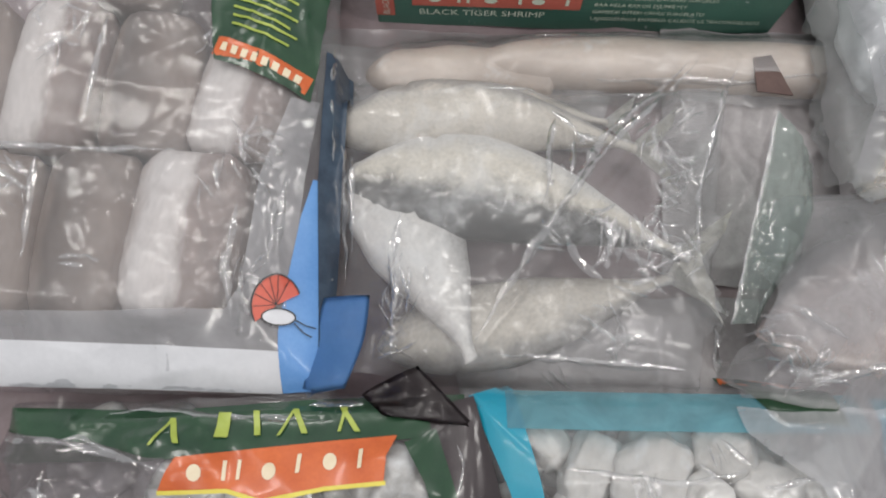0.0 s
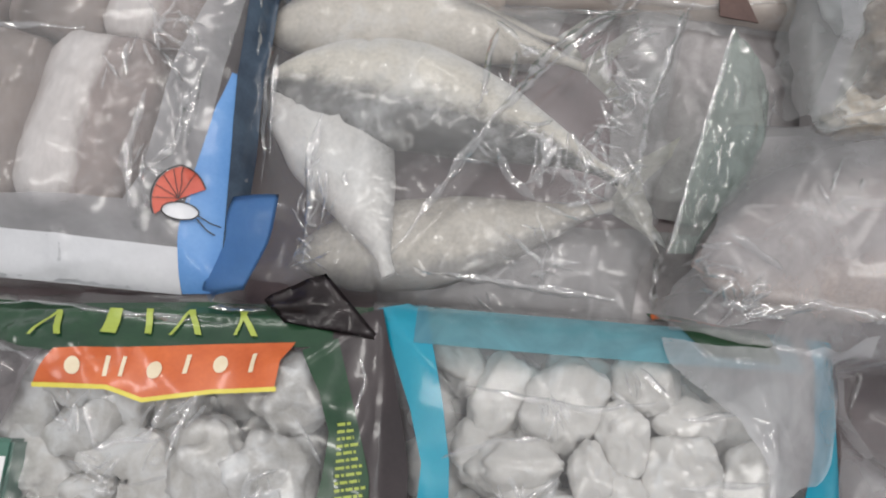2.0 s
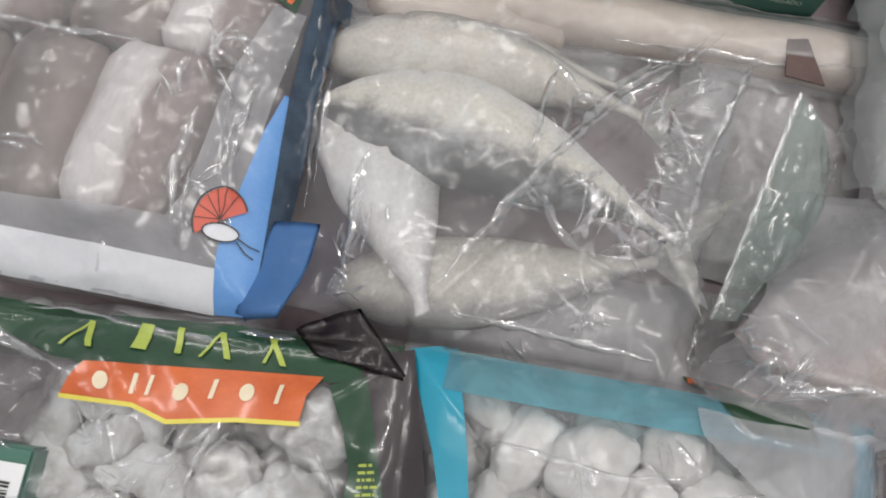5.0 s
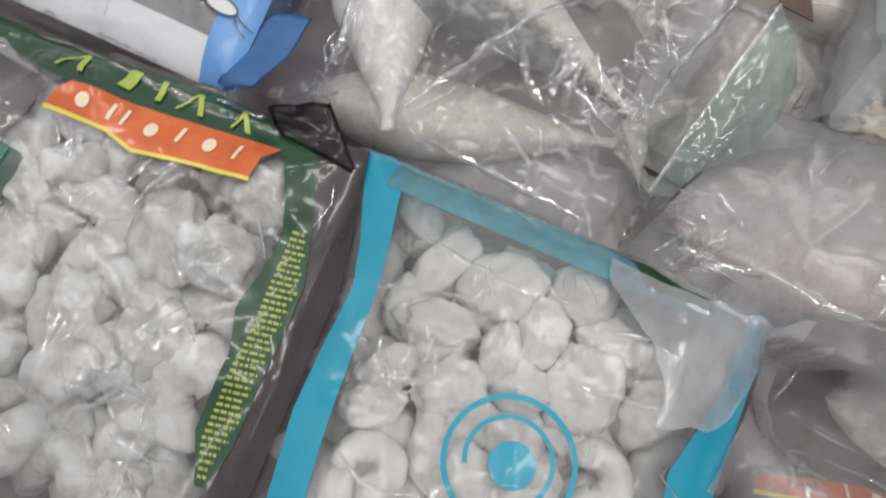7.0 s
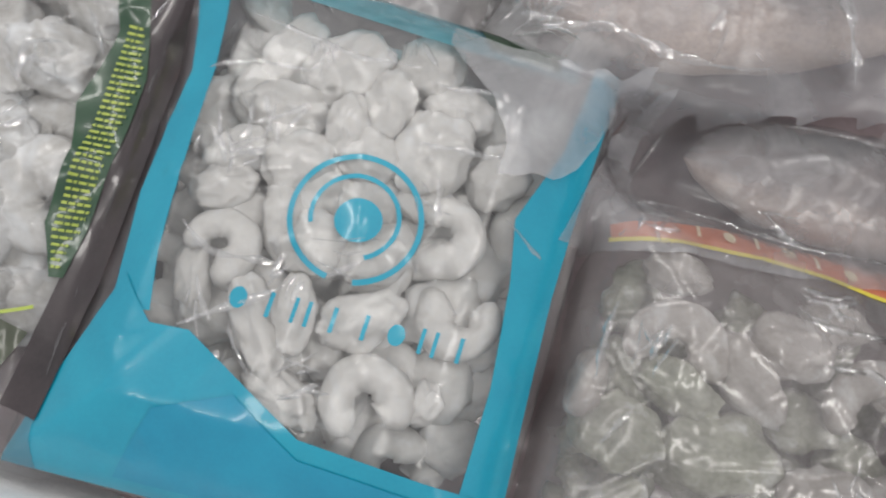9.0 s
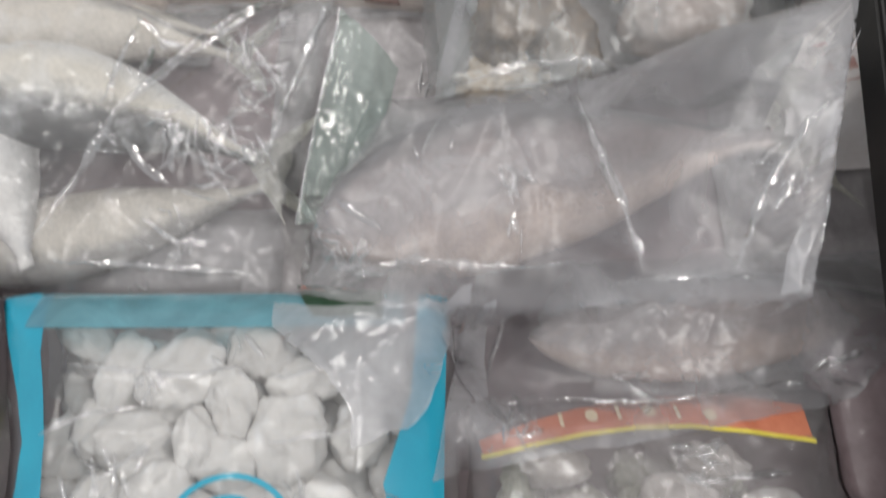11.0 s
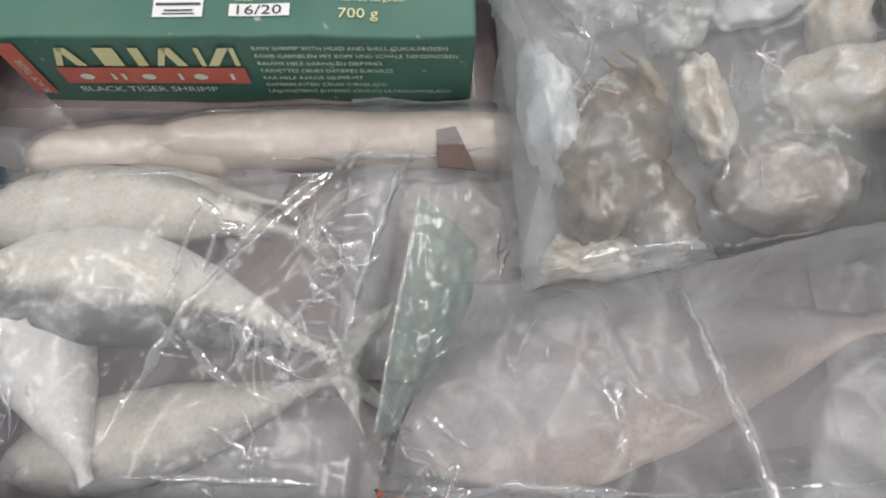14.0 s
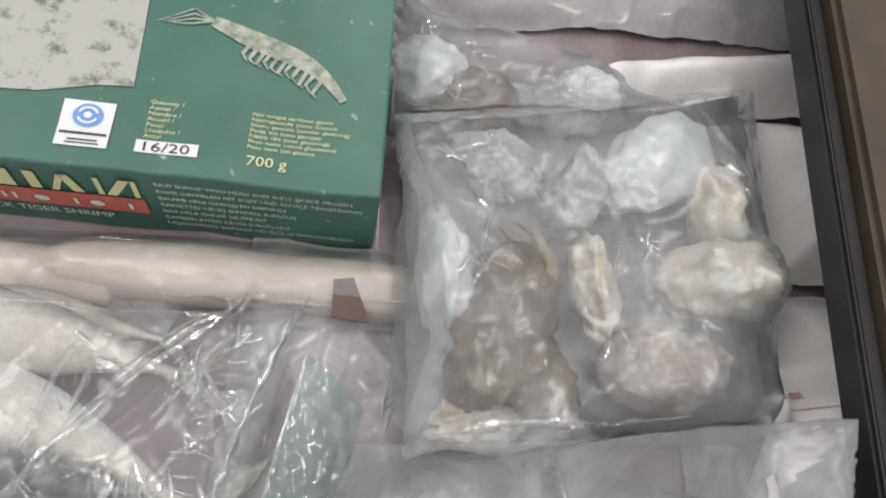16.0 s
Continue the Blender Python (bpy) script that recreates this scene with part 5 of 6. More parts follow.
for k, pts in enumerate(([(-0.209, -0.002), (-0.194, 0.005), (-0.169, -0.005)], [(-0.182, 0.017), (-0.158, 0.021), (-0.123, 0.016), (-0.062, 0.014)], [(-0.073, 0.022), (-0.044, 0.023)], [(-0.076, -0.043), (-0.068, -0.022), (-0.065, -0.011)], [(-0.12, -0.03), (-0.11, -0.05), (-0.10, -0.045)],
        [(0.0, 0.02), (0.012, -0.01), (0.006, -0.03)], [(-0.02, -0.03), (-0.006, -0.05)])):
    crease(fbag, ffield, pts, 0.0034, 0.0012, k + 90.4)
for k, (cx, cy, r, n, a) in enumerate(((-0.125, -0.035, 0.010, 10, None), (-0.076, -0.030, 0.010, 8, 1.2), (-0.109, -0.059, 0.010, 9, None), (-0.033, -0.101, 0.012, 10, None), (-0.033, -0.065, 0.009, 8, None), (-0.05, -0.140, 0.014, 12, None), (-0.02, -0.175, 0.012, 10, None))):
    crumple(fbag, ffield, cx, cy, r, n, k + 83, a)
sprinkle(fbag, ffield, [(-0.22, -0.19), (-0.01, -0.19), (-0.01, 0.0), (-0.22, 0.0)], 11, 5)
# dark corner of the same bag, standing up between its neighbours
bm = bmesh.new()
rows_ = []
for j in range(13):
    q = j / 12
    ax, ay = -0.044 + 0.030 * q, 0.027 + 0.016 * q ** 0.8          # back edge, rising to the tip
    bx, by = -0.032 + 0.050 * q, 0.016 - 0.006 * q   # front edge, on the bag
    row = []
    for k in range(11):
        p = k / 10
        x, y = ax * (1 - p) + bx * p, ay * (1 - p) + by * p
        ridge = 0.007 * math.exp(-((p - 0.35 - 0.1 * math.sin(5 * q)) / 0.16) ** 2) * math.sin(math.pi * min(1, 0.1 + q))
        row.append(bm.verts.new((x, y, float(max(sample(heap, x, y), 0.040)) + 0.003 + ridge + 0.0012 * math.sin(11 * q + 7 * p))))
    rows_.append(row)
for r1, r2 in zip(rows_, rows_[1:]):
    for k in range(10):
        bm.faces.new((r1[k], r1[k + 1], r2[k + 1], r2[k]))
bmesh.ops.solidify(bm, geom=bm.faces[:], thickness=0.0006)
bmesh.ops.recalc_face_normals(bm, faces=bm.faces)
part("corner_flap", bm, INK_BLACK, fbag, "glossy black folded corner")

# ---- smoky bag end over the corner of the green bag ----
smbag, smfield = bag("smoky_bag", [(-0.262, -0.050), (-0.160, -0.046), (-0.141, -0.006), (-0.262, 0.012)], [], FILM_GREY, "smoky grey see-through bag end lying over a shrimp bag", tight=20, crinkle=0.005, size=0.026, seed=77, loose=0.004)

sprinkle(smbag, smfield, [(-0.262, -0.062), (-0.150, -0.058), (-0.131, 0.006), (-0.262, 0.024)], 3, 15)
crease(smbag, smfield, [(-0.25, 0.006), (-0.20, 0.002), (-0.145, -0.010)], 0.004, 0.0012, 3.3)

# ---- green box with a barcode at the side ----
bbox = thing("green_box", (-0.205, -0.085, float(sample(heap, -0.205, -0.085))), "small green cardboard box with a white barcode sticker", "box")
zz = float(sample(heap, -0.205, -0.085))
prism("body", -0.262, -0.150, -0.130, -0.048, zz - 0.012, zz + 0.006, CARD_GREEN, bbox, 0.0015)
prism("sticker", -0.2, -0.152, -0.118, -0.056, zz + 0.0061, zz + 0.0067, PAPER_WHITE, bbox, 0, "white barcode sticker")
bm = merged(*[rect(-0.181, -0.157, -0.112 + 0.0016 * k, -0.112 + 0.0016 * k + (0.0011 if k % 3 else 0.0005)) for k in range(30)])
bmesh.ops.translate(bm, verts=bm.verts, vec=(0, 0, zz + 0.0072))
part("barcode", bm, INK_DARK, bbox, smooth=False)

# ---- greyish shrimp and shellfish in a bag with an orange banner ----
greens = [as_mesh("shellfish_piece", lump_mesh(0.022, 0.015, 0.012, s + 40, 0.35), MUSSEL_GREEN) for s in range(3)]
rq = [(0.276, -0.225), (0.445, -0.225), (0.440, -0.062), (0.274, -0.064)]
r1 = scatter("shellfish_piece", rq, 0.034, greens, "grey-green shellfish piece in a clear bag", "shellfish", "shellfish in the orange bag", 9, layers=3, sink=0.5, roof=lambda x, y: 0.030)
pales = [(0.405, -0.156, 0.029, 0.018, -14), (0.272, -0.134, 0.018, 0.009, 87), (0.440, -0.102, 0.014, 0.028, 82), (0.438, -0.145, 0.013, 0.022, 81), (0.302, -0.066, 0.017, 0.011, -3), (0.384, -0.068, 0.017, 0.011, -3), (0.348, -0.107, 0.026, 0.014, -45), (0.366, -0.086, 0.022, 0.016, -5)]
mussels = [(0.292, -0.151, 0.023, 0.017, -2), (0.341, -0.146, 0.029, 0.019, 6), (0.316, -0.122, 0.023, 0.012, -15), (0.365, -0.190, 0.025, 0.017, 20), (0.300, -0.195, 0.024, 0.016, 70), (0.420, -0.198, 0.025, 0.016, -40)]
r2 = []
for k, (x, y, rx, ry, turn) in enumerate(pales + mussels):
    pale = k < len(pales)
    me = as_mesh("shrimp_tail" if pale else "shellfish_piece", lump_mesh(rx, ry, 0.0125, k + 140, 0.30, freq=1.8), SHRIMP_GREY if pale else MUSSEL_GREEN)
    ob = new("shrimp_tail" if pale else "shellfish_piece", me)
    tagged(ob, *(("greyish frosted shrimp tail in a clear bag", "shrimp", "shrimp in the orange bag") if pale else ("large grey-green shellfish piece in a clear bag", "shellfish", "shellfish in the orange bag")))
    ob.matrix_world = pose(x, y, 0.034, 5 * math.sin(k), 5 * math.cos(k), turn)
    r2.append(ob)
r3 = []
for k, (x, y, size, turn) in enumerate(((0.309, -0.096, 0.030, 90), (0.405, -0.098, 0.029, 120), (0.345, -0.205, 0.026, 10))):
    me = as_mesh("grey_shrimp", curl_mesh(size * 0.58, size * 0.40, 230 - 20 * k, 0.35, k + 170, lump=0.18, squash=0.8, n=38, m=18), SHRIMP_GREY)
    ob = tagged(new("grey_shrimp", me), "greyish frosted shrimp curled in a clear bag", "shrimp", "shrimp in the orange bag")
    ob.matrix_world = pose(x, y, 0.038, 4, -4, turn)
    r3.append(ob)
rbag, rfield = bag("orange_shrimp_bag", [(0.258, -0.236), (0.462, -0.236), (0.456, -0.030), (0.258, -0.034)], r1 + r2 + r3, FILM_HAZY, "clear bag of greyish shrimp and shellfish with an orange banner", tight=90, crinkle=0.0035, size=0.03, seed=91, loose=0.003, rest=0.020, air=0.034)
printed("orange_banner", band([(0.264, -0.056), (0.29, -0.049), (0.317, -0.0435), (0.345, -0.040), (0.372, -0.039), (0.40, -0.042), (0.434, -0.048)], [0.008, 0.011, 0.013, 0.015, 0.017, 0.019, 0.019]), rfield, INK_ORANGE_DULL, rbag, "orange banner with pale bars")
printed("banner_edge", band([(0.264, -0.0605), (0.29, -0.055), (0.317, -0.0505), (0.345, -0.048), (0.372, -0.048), (0.40, -0.0515), (0.434, -0.0575)], 0.0022), rfield, INK_YELLOW, rbag, "", 0.0018)
for k in range(6):
    bx, by = 0.303 + 0.0155 * k, -0.0465 + 0.0035 * math.sin(0.6 * k)
    printed("cream_shape", disc(bx + 0.004, by + 0.0035, 0.0034, 0.0032) if k % 2 else rect(bx + 0.002, bx + 0.004, by, by + 0.0072), rfield, INK_CREAM, rbag, "", 0.0020)

for k, pts in enumerate(([(0.367, -0.095), (0.395, -0.090), (0.421, -0.101), (0.421, -0.125), (0.414, -0.133)], [(0.283, -0.159), (0.292, -0.14)], [(0.36, -0.075), (0.42, -0.072)], [(0.275, -0.09), (0.272, -0.13)])):
    crease(rbag, rfield, pts, 0.0036, 0.0012, k + 120.4)
for k, (cx, cy, r, n, a) in enumerate(((0.373, -0.066, 0.010, 12, 0.2), (0.295, -0.106, 0.009, 8, 1.2), (0.40, -0.15, 0.012, 8, None))):
    crumple(rbag, rfield, cx, cy, r, n, k + 113, a)

# ---- plum sack along the side, and a red pack on it ----
bag("plum_sack", [(0.452, -0.262), (0.595, -0.262), (0.595, 0.050), (0.456, 0.000)], [], PLUM, "dull plum plastic sack along the freezer's side", "sack", 12, 0.003, 0.05, 98, loose=0.006, rest=0.012, air=0.026)

redp, redf = bag("red_pack", [(0.452, -0.250), (0.530, -0.250), (0.530, -0.172), (0.456, -0.168)], [], INK_RED, "dull red plastic pack half hidden beside a shrimp bag", "pack", 10, 0.002, 0.03, 99, loose=0.006)

# ---- second fish, under the large one ----
fish2 = fish("red_fish", (0.296, 0.004), (0.545, 0.018), 0.064, 0.040, 0.012, BIGFISH, "pinkish grey frozen fish in a clear bag", bend=0.0, seed=11)
lay([fish2])
f2bag, f2field = bag("fish_bag", [(0.238, -0.070), (0.470, -0.036), (0.55, 0.055), (0.270, 0.052)], [fish2], FILM_MILKY, "soft clear bag around a pinkish fish", tight=150, crinkle=0.0018, seed=95, loose=0.003)

for k, pts in enumerate(([(0.29, -0.03), (0.36, -0.035), (0.44, -0.025)], [(0.31, 0.03), (0.40, 0.035), (0.47, 0.03)], [(0.27, -0.02), (0.285, 0.02)])):
    crease(f2bag, f2field, pts, 0.0026, 0.0008, k + 210.4)
for k, (cx, cy, r, n, a) in enumerate(((0.285, -0.04, 0.014, 14, None), (0.35, -0.03, 0.012, 8, -0.2), (0.46, -0.02, 0.014, 8, 0.4))):
    crumple(f2bag, f2field, cx, cy, r, n, k + 203, a)

# ---- small green and orange pack peeping out ----
gp, gpf = bag("green_pack", [(0.178, 0.012), (0.214, 0.010), (0.213, 0.036), (0.162, 0.040)], [], INK_GREEN, "dark green pack with an orange edge, half hidden", "pack", 10, 0.001, 0.03, 97)
printed("orange_edge", band([(0.164, 0.0375), (0.19, 0.036), (0.211, 0.034)], 0.004), gpf, INK_ORANGE, gp, "orange edge")

# ---- the large fish in a milky bag ----
big = fish("large_fish", (0.176, 0.062), (0.442, 0.116), 0.096, 0.052, 0.036, BIGFISH, "large reddish grey frozen fish in a milky bag", flip=False, bend=0.02, seed=12)
lay([big])
# towards its gathered end the film stands up, clear of the goods below
stand = np.interp(GX - 0.35 * (GY - 0.02), (0.19, 0.27, 0.30, 0.34, 0.40), (0.024, 0.044, 0.052, 0.095, 0.132))
bigbag, bigfield = bag("large_fish_bag", [(0.165, 0.026), (0.396, -0.002), (0.446, 0.150), (0.205, 0.148)], [big], FILM_MILKY, "large milky plastic bag around a frozen fish", tight=200, crinkle=0.0020, size=0.035, seed=101, loose=0.004, wobble=0.005, rest=stand, air=0.014,
                       folds=[((0.321, 0.131), (0.336, 0.019), 0.006, 0.002), ((0.40, 0.02), (0.43, 0.10), 0.004, 0.002), ((0.17, 0.05), (0.26, 0.035), 0.004, 0.002), ((0.18, 0.08), (0.2, 0.045), 0.003, 0.002)])
part("loose_end", film_mesh([(0.204, -0.050), (0.223, -0.044), (0.263, 0.022), (0.160, 0.024)], heap, 103, wobble=0.012, lift=0.003), FILM_EDGE, bigbag, "loose milky bag end")
part("loose_strip", film_mesh([(0.262, -0.032), (0.269, -0.030), (0.272, 0.018), (0.244, 0.004)], heap, 105, wobble=0.004, lift=0.004), FILM_EDGE, bigbag, "loose milky bag end")
fin_up = np.full((NY, NX), 0.111) + 0.006 * vnoise(GX, GY, 0.03, 108)
part("standing_end", film_mesh([(0.392, 0.004), (0.404, 0.006), (0.454, 0.140), (0.434, 0.102)], fin_up, 107, wobble=0.004), FILM_EDGE, bigbag, "milky gathered bag end that stands up")

for k, pts in enumerate(([(0.321, 0.128), (0.327, 0.095), (0.333, 0.055), (0.336, 0.019)], [(0.432, 0.100), (0.405, 0.078), (0.385, 0.051), (0.368, 0.015)], [(0.178, 0.090), (0.169, 0.069), (0.167, 0.054), (0.167, 0.033)], [(0.19, 0.033), (0.232, 0.040), (0.264, 0.035), (0.309, 0.033)],
        [(0.40, 0.02), (0.42, 0.07), (0.434, 0.10)], [(0.19, 0.075), (0.215, 0.055)])):
    crease(bigbag, bigfield, pts, 0.0048, 0.0014, k + 150.4)
for k, (cx, cy, r, n, a) in enumerate(((0.183, 0.060, 0.010, 8, -0.3), (0.242, 0.101, 0.012, 4, 1.5), (0.20, 0.040, 0.014, 8, -0.2), (0.39, 0.05, 0.014, 6, 0.7))):
    crumple(bigbag, bigfield, cx, cy, r, n, k + 143, a)

sprinkle(bigbag, bigfield, [(0.17, 0.03), (0.38, 0.012), (0.42, 0.11), (0.21, 0.12)], 2, 9)
sprinkle(bigbag, bigfield, [(0.160, 0.010), (0.24, 0.005), (0.23, 0.08), (0.17, 0.09)], 3, 10)

# ---- a green tinted bag corner standing up ----
gf = thing("green_film_corner", (0.19, 0.12, 0.03), "green tinted corner of a clear plastic bag sticking up", "bag")
bm = bmesh.new()
left = [(0.165, 0.068, 0.030), (0.173, 0.105, 0.042), (0.182, 0.145, 0.052), (0.192, 0.186, 0.060)]
right = [(0.190, 0.066, 0.032), (0.205, 0.105, 0.040), (0.218, 0.135, 0.036), (0.224, 0.166, 0.030)]
rows_ = []
for j in range(31):
    q = j / 30 * 3
    k = min(2, int(q))
    a, b = Vector(left[k]).lerp(Vector(left[k + 1]), q - k), Vector(right[k]).lerp(Vector(right[k + 1]), q - k)
    rows_.append([bm.verts.new(a.lerp(b, i / 18) + Vector((0, 0, 0.003 * noise.noise((i * 0.5, j * 0.35, 3)) + 0.006 * math.sin(math.pi * i / 18)))) for i in range(19)])
for j in range(30):
    for i in range(18):
        bm.faces.new((rows_[j][i], rows_[j][i + 1], rows_[j + 1][i + 1], rows_[j + 1][i]))
edge_line = [r[0].co.copy() for r in rows_]
part("film", bm, FILM_GREEN, gf)
bm = bmesh.new()
pairs = []
for k, p in enumerate(edge_line):
    w = 0.3 + 0.9 * float(vnoise(k * 0.01, 0.0, 0.03, 88))
    pairs.append((bm.verts.new(p + Vector((-0.0006, 0, 0.0004))), bm.verts.new(p + Vector((0.0010 * w, 0, 0.0004 + 0.0012 * w))), bm.verts.new(p + Vector((0.0022 * w, 0, 0.0008)))))
for (a1, a2, a3), (b1, b2, b3) in zip(pairs, pairs[1:]):
    bm.faces.new((a1, a2, b2, b1))
    bm.faces.new((a2, a3, b3, b2))
part("seam", bm, FILM_CREASE, gf, "shiny folded edge")

# ---- crab pieces in frosted bags ----
def piece(name, x, y, rx, ry, rz, turn, seed, material, label, sink=0.25, rough=0.4, freq=2.0):
    ob = mesh_thing(name, *lump_mesh(rx, ry, rz, seed, rough, 44, 30, freq), material, label, "crab", "crab pieces in the frosted bag")
    ob.matrix_world = pose(x, y, float(sample(heap, x, y)) + rz * (1 - sink), 8 * math.sin(seed), 8 * math.cos(seed), turn)
    lay([ob])
    return ob


crab_pack, _ = bag("plastic_pack", [(0.252, 0.150), (0.480, 0.172), (0.492, 0.395), (0.245, 0.352)], [], GREYBAG, "grey crumpled plastic pack beneath the crab bag", "pack", 10, 0.003, 0.045, 86, loose=0.006, rest=0.004, air=0.014)
crabs = [piece("half_crab", 0.300, 0.214, 0.030, 0.050, 0.026, -18, 3, CRAB_BROWN, "brown frosted half of a crab", rough=0.28),
         piece("half_crab", 0.322, 0.186, 0.030, 0.022, 0.020, -50, 4, CRAB_BROWN, "dull brown frosted crab piece", rough=0.25),
         piece("crab_meat", 0.287, 0.160, 0.027, 0.014, 0.016, 4, 5, CRAB_WHITE, "yellowish white clump of crab meat", rough=0.42, freq=4.2),
         piece("crab_shell", 0.268, 0.243, 0.016, 0.044, 0.022, 4, 6, CRAB_PLATE, "frosty white crab shell side", rough=0.22),
         piece("crab_piece", 0.359, 0.244, 0.013, 0.033, 0.022, 5, 10, CRAB_WHITE, "pale crab leg piece", rough=0.3),
         piece("crab_meat", 0.437, 0.248, 0.036, 0.025, 0.030, 3, 8, CRAB_WHITE, "yellowish white clump of crab meat", rough=0.28),
         piece("half_crab", 0.400, 0.194, 0.038, 0.027, 0.020, 3, 9, CRAB_PINK, "pinkish grey frosted crab piece", rough=0.22),
         piece("half_crab", 0.354, 0.310, 0.018, 0.032, 0.020, -30, 12, CRAB_BLUE, "greyish frosted crab piece", rough=0.3),
         piece("half_crab", 0.304, 0.325, 0.029, 0.021, 0.018, -17, 14, CRAB_BLUE, "greyish frosted crab piece", rough=0.3),
         piece("crab_piece", 0.448, 0.302, 0.017, 0.033, 0.024, 0, 15, CRAB_WHITE, "pale crab leg piece", rough=0.3),
         piece("crab_shell", 0.410, 0.332, 0.050, 0.029, 0.022, 40, 13, CRAB_PLATE, "bluish white crab shell", 0.1, 0.18)]
# a toothed claw
bm = bmesh.new()
claw_parts = []
for side, (pts, wid) in enumerate((([(0.318, 0.262), (0.322, 0.282), (0.316, 0.300), (0.308, 0.308)], [0.010, 0.010, 0.007, 0.003]), ([(0.334, 0.262), (0.337, 0.285), (0.330, 0.304), (0.318, 0.312)], [0.011, 0.010, 0.007, 0.003]))):
    dense = [(float(np.interp(t, (0, 1, 2, 3), [p[0] for p in pts])), float(np.interp(t, (0, 1, 2, 3), [p[1] for p in pts])), float(np.interp(t, (0, 1, 2, 3), wid))) for t in np.linspace(0, 3, 26)]
    rr = [[(x + w / 2 * math.cos(a) * (1 + 0.25 * math.sin(k * 2.1)), y, 0.002 + w / 2 * math.sin(a)) for a in np.linspace(0, 2 * math.pi, 12, endpoint=False)] for k, (x, y, w) in enumerate(dense)]
    claw_parts.append(loft(rr))
claw = thing("crab_claw", (0.318, 0.250, float(sample(heap, 0.318, 0.250)) - 0.009), "pale brown toothed crab claw, frozen", "crab", "crab pieces in the frosted bag")
for vf in claw_parts:
    me = as_mesh("pincer", ([(x - 0.325, y - 0.285, z) for x, y, z in vf[0]], vf[1]), CRAB_GOLD)
    new("pincer", me).parent = claw
crabs.append(claw)
lay([claw])
kbag, kfield = bag("crab_bag", [(0.246, 0.138), (0.476, 0.164), (0.500, 0.412), (0.234, 0.360)], crabs, FILM_FROST, "frosted plastic bag of crab pieces", tight=120, crinkle=0.0022, size=0.03, seed=111, loose=0.003, wobble=0.012, rest=0.026, air=0.026,
    folds=[((0.30, 0.30), (0.30, 0.25), 0.004, 0.002), ((0.25, 0.33), (0.29, 0.22), 0.003, 0.002), ((0.44, 0.38), (0.49, 0.27), 0.004, 0.003), ((0.26, 0.345), (0.30, 0.355), 0.004, 0.002)])
for k, pts in enumerate(([(0.281, 0.298), (0.293, 0.278), (0.286, 0.255), (0.269, 0.233)], [(0.266, 0.322), (0.291, 0.329), (0.298, 0.344)], [(0.476, 0.38), (0.480, 0.328), (0.478, 0.256)],
        [(0.25, 0.146), (0.30, 0.155), (0.35, 0.157), (0.42, 0.166)])):
    crease(kbag, kfield, pts, 0.0045, 0.0013, k + 180.4)
for k, (cx, cy, r, n, a) in enumerate(((0.286, 0.241, 0.010, 8, None), (0.391, 0.263, 0.010, 6, None), (0.454, 0.312, 0.016, 6, -0.8), (0.47, 0.26, 0.012, 5, -0.7))):
    crumple(kbag, kfield, cx, cy, r, n, k + 173, a)
edge = [(0.250, 0.152), (0.262, 0.200), (0.256, 0.245), (0.254, 0.295), (0.243, 0.325), (0.240, 0.352), (0.280, 0.356), (0.330, 0.366), (0.400, 0.384), (0.440, 0.392), (0.486, 0.402), (0.487, 0.33), (0.486, 0.26), (0.482, 0.20)]
printed("seam", band(edge, [0.008, 0.007, 0.009, 0.008, 0.011, 0.014, 0.014, 0.010, 0.012, 0.014, 0.014, 0.010, 0.008, 0.006]), kfield, FILM_EDGE, kbag, "whitish bag seam", 0.0010)
sprinkle(kbag, kfield, [(0.255, 0.15), (0.48, 0.19), (0.485, 0.39), (0.245, 0.35)], 3, 8)
crabs2 = [piece("crab_shell", 0.258, 0.414, 0.030, 0.024, 0.024, -17, 21, CRAB_PLATE, "white frosted crab shell", rough=0.25),
          piece("half_crab", 0.295, 0.394, 0.036, 0.026, 0.022, -11, 22, CRAB_BROWN, "brown frosted crab piece", rough=0.28),
          piece("half_crab", 0.350, 0.390, 0.038, 0.026, 0.022, -17, 23, CRAB_BLUE, "bluish grey frosted crab shell", rough=0.28),
          piece("crab_shell", 0.374, 0.398, 0.022, 0.014, 0.014, -13, 24, CRAB_PLATE, "white frosted crab piece", 0.5, 0.3)]
k2bag, k2field = bag("crab_bag", [(0.228, 0.362), (0.432, 0.372), (0.380, 0.440), (0.226, 0.475)], crabs2, FILM_FROST, "frosted plastic bag of crab pieces behind the first", tight=120, crinkle=0.004, size=0.03, seed=121, loose=0.004, wobble=0.008, rest=0.012, air=0.02)

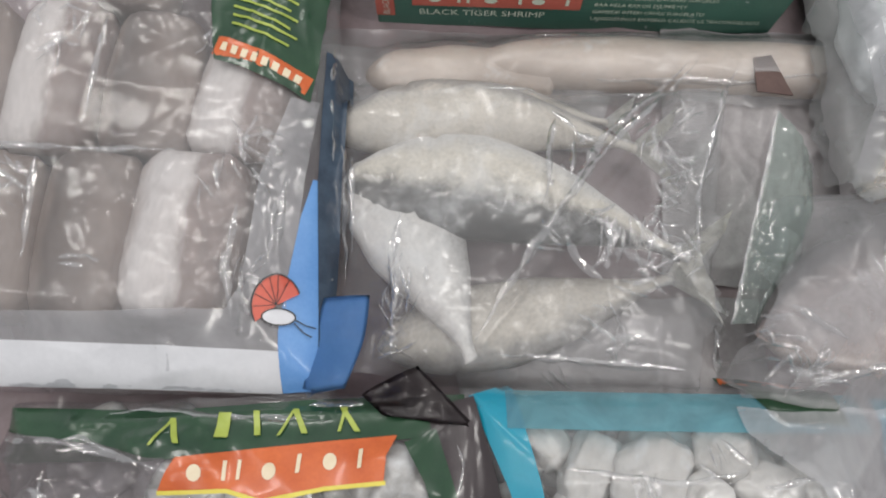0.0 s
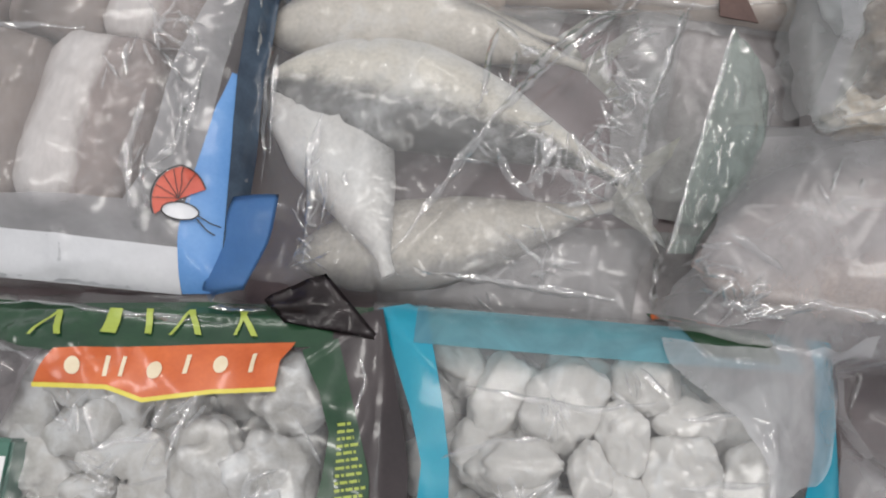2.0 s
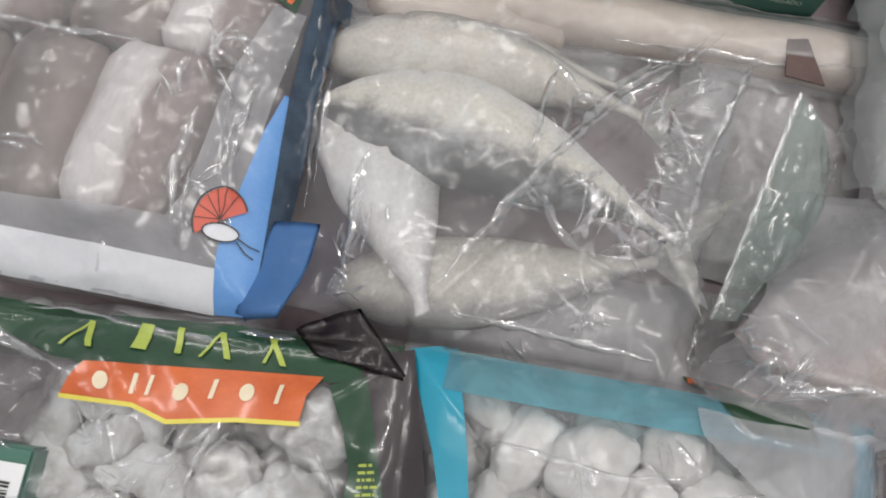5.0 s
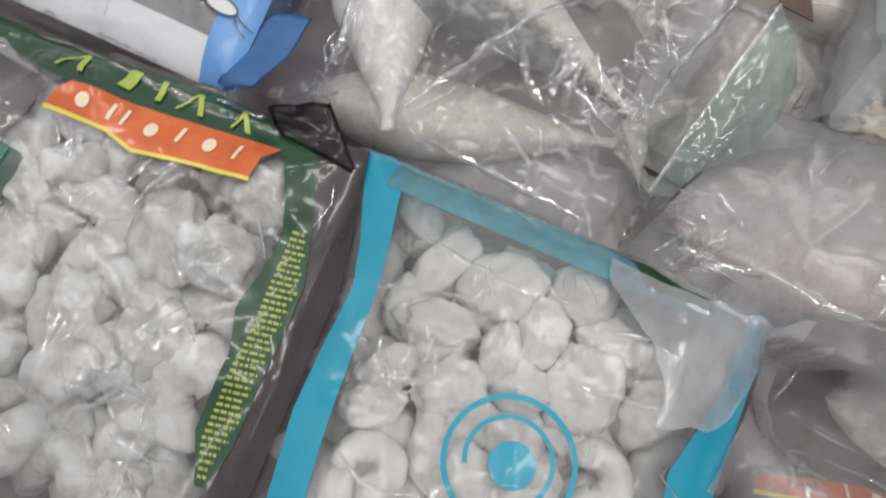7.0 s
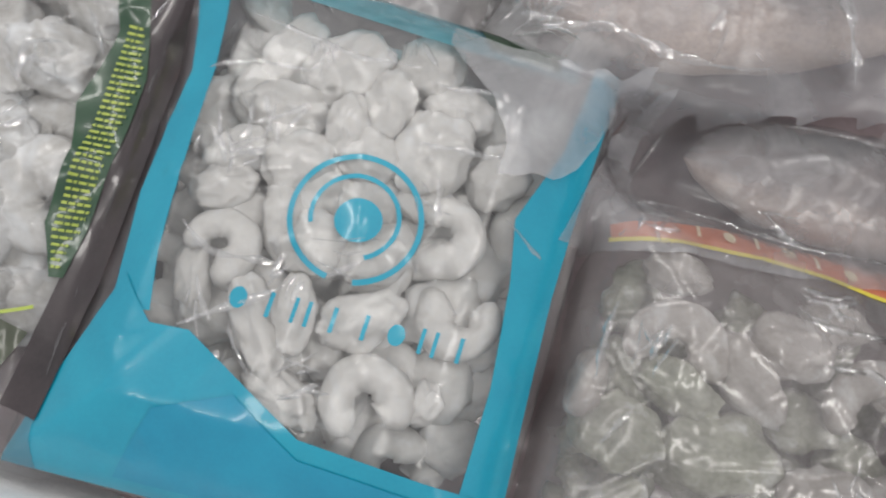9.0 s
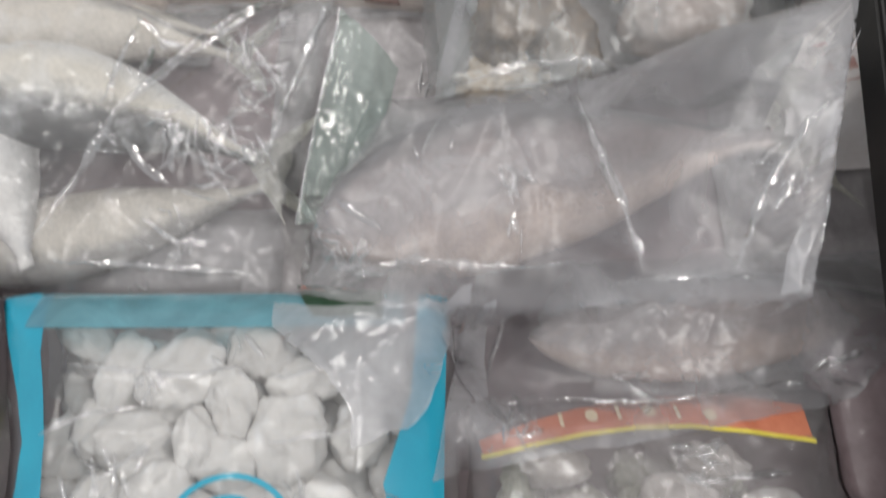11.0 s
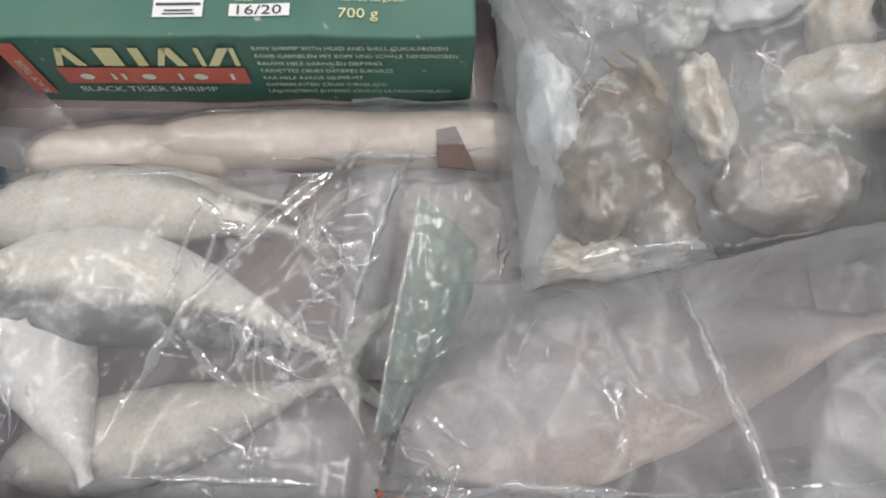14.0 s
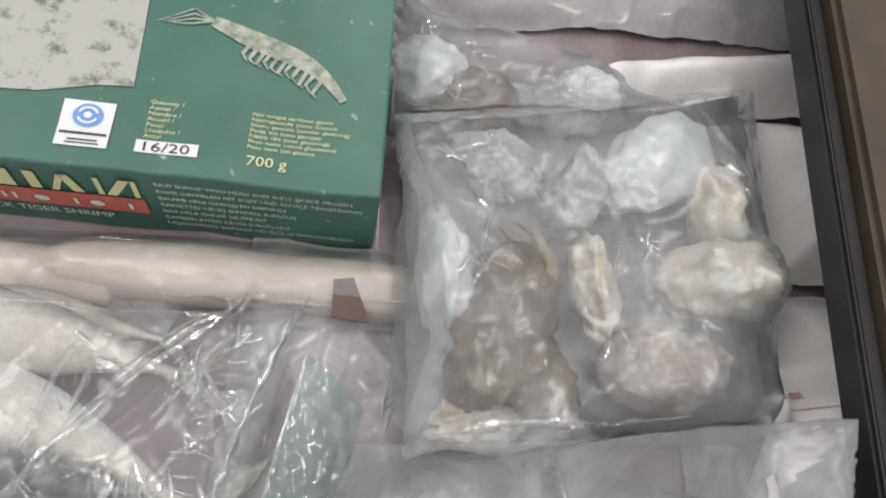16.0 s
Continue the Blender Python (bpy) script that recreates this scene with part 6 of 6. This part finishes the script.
sprinkle(k2bag, k2field, [(0.225, 0.35), (0.43, 0.356), (0.39, 0.45), (0.225, 0.485)], 4, 16)
printed("seam", band([(0.232, 0.46), (0.30, 0.452), (0.375, 0.436), (0.425, 0.378)], [0.008, 0.006, 0.008, 0.006]), k2field, FILM_EDGE, k2bag, "whitish bag seam", 0.0010)

# ---- white printed bags by the side wall ----
def cushion(name, quad, material, label, high, seed):
    global heap
    d = inside(quad)
    top = heap + high * np.clip(d / 0.04, 0, 1) ** 0.7 * (d > 0)
    for _ in range(16):
        top = soften(top)
    top = top + 0.003 * ridges(GX, GY, 0.03, seed) ** 2
    cx, cy = sum(p[0] for p in quad) / 4, sum(p[1] for p in quad) / 4
    ob = thing(name, (cx, cy, float(sample(heap, cx, cy))), label, "bag")
    part("film", film_mesh(quad, top, seed, 0.0025, 0.005), material, ob)
    heap = np.where(d > 0, np.maximum(heap, top), heap)
    return ob, top


w1, wf1 = cushion("white_bag", [(0.447, 0.112), (0.590, 0.106), (0.592, 0.262), (0.494, 0.258)], WHITEBAG, "white plastic bag with faint red print by the wall", 0.052, 131)
for x1, x2, y1, y2 in ((0.484, 0.490, 0.158, 0.167), (0.494, 0.500, 0.158, 0.167), (0.478, 0.530, 0.150, 0.1512), (0.478, 0.530, 0.174, 0.1752), (0.488, 0.494, 0.182, 0.187)):
    printed("red_bar", rect(x1, x2, y1, y2), wf1, INK_FAINT, w1, "faint red bar")
w2, wf2 = cushion("white_bag", [(0.503, 0.272), (0.592, 0.266), (0.592, 0.41), (0.508, 0.405)], WHITEBAG, "white crumpled plastic bag by the wall", 0.055, 132)
w3, wf3 = cushion("white_bag", [(0.418, 0.405), (0.592, 0.415), (0.590, 0.48), (0.402, 0.445)], WHITEBAG, "white plastic bag behind the crab bags", 0.060, 133)
w4, wf4 = cushion("grey_pack", [(0.235, 0.470), (0.592, 0.486), (0.592, 0.62), (0.235, 0.62)], GREYBAG, "grey plastic pack behind the crab bags", 0.030, 134)
g1, gf1 = cushion("green_bag", [(0.525, 0.060), (0.590, 0.060), (0.590, 0.100), (0.525, 0.102)], INK_GREEN, "green plastic bag by the side wall", 0.022, 135)
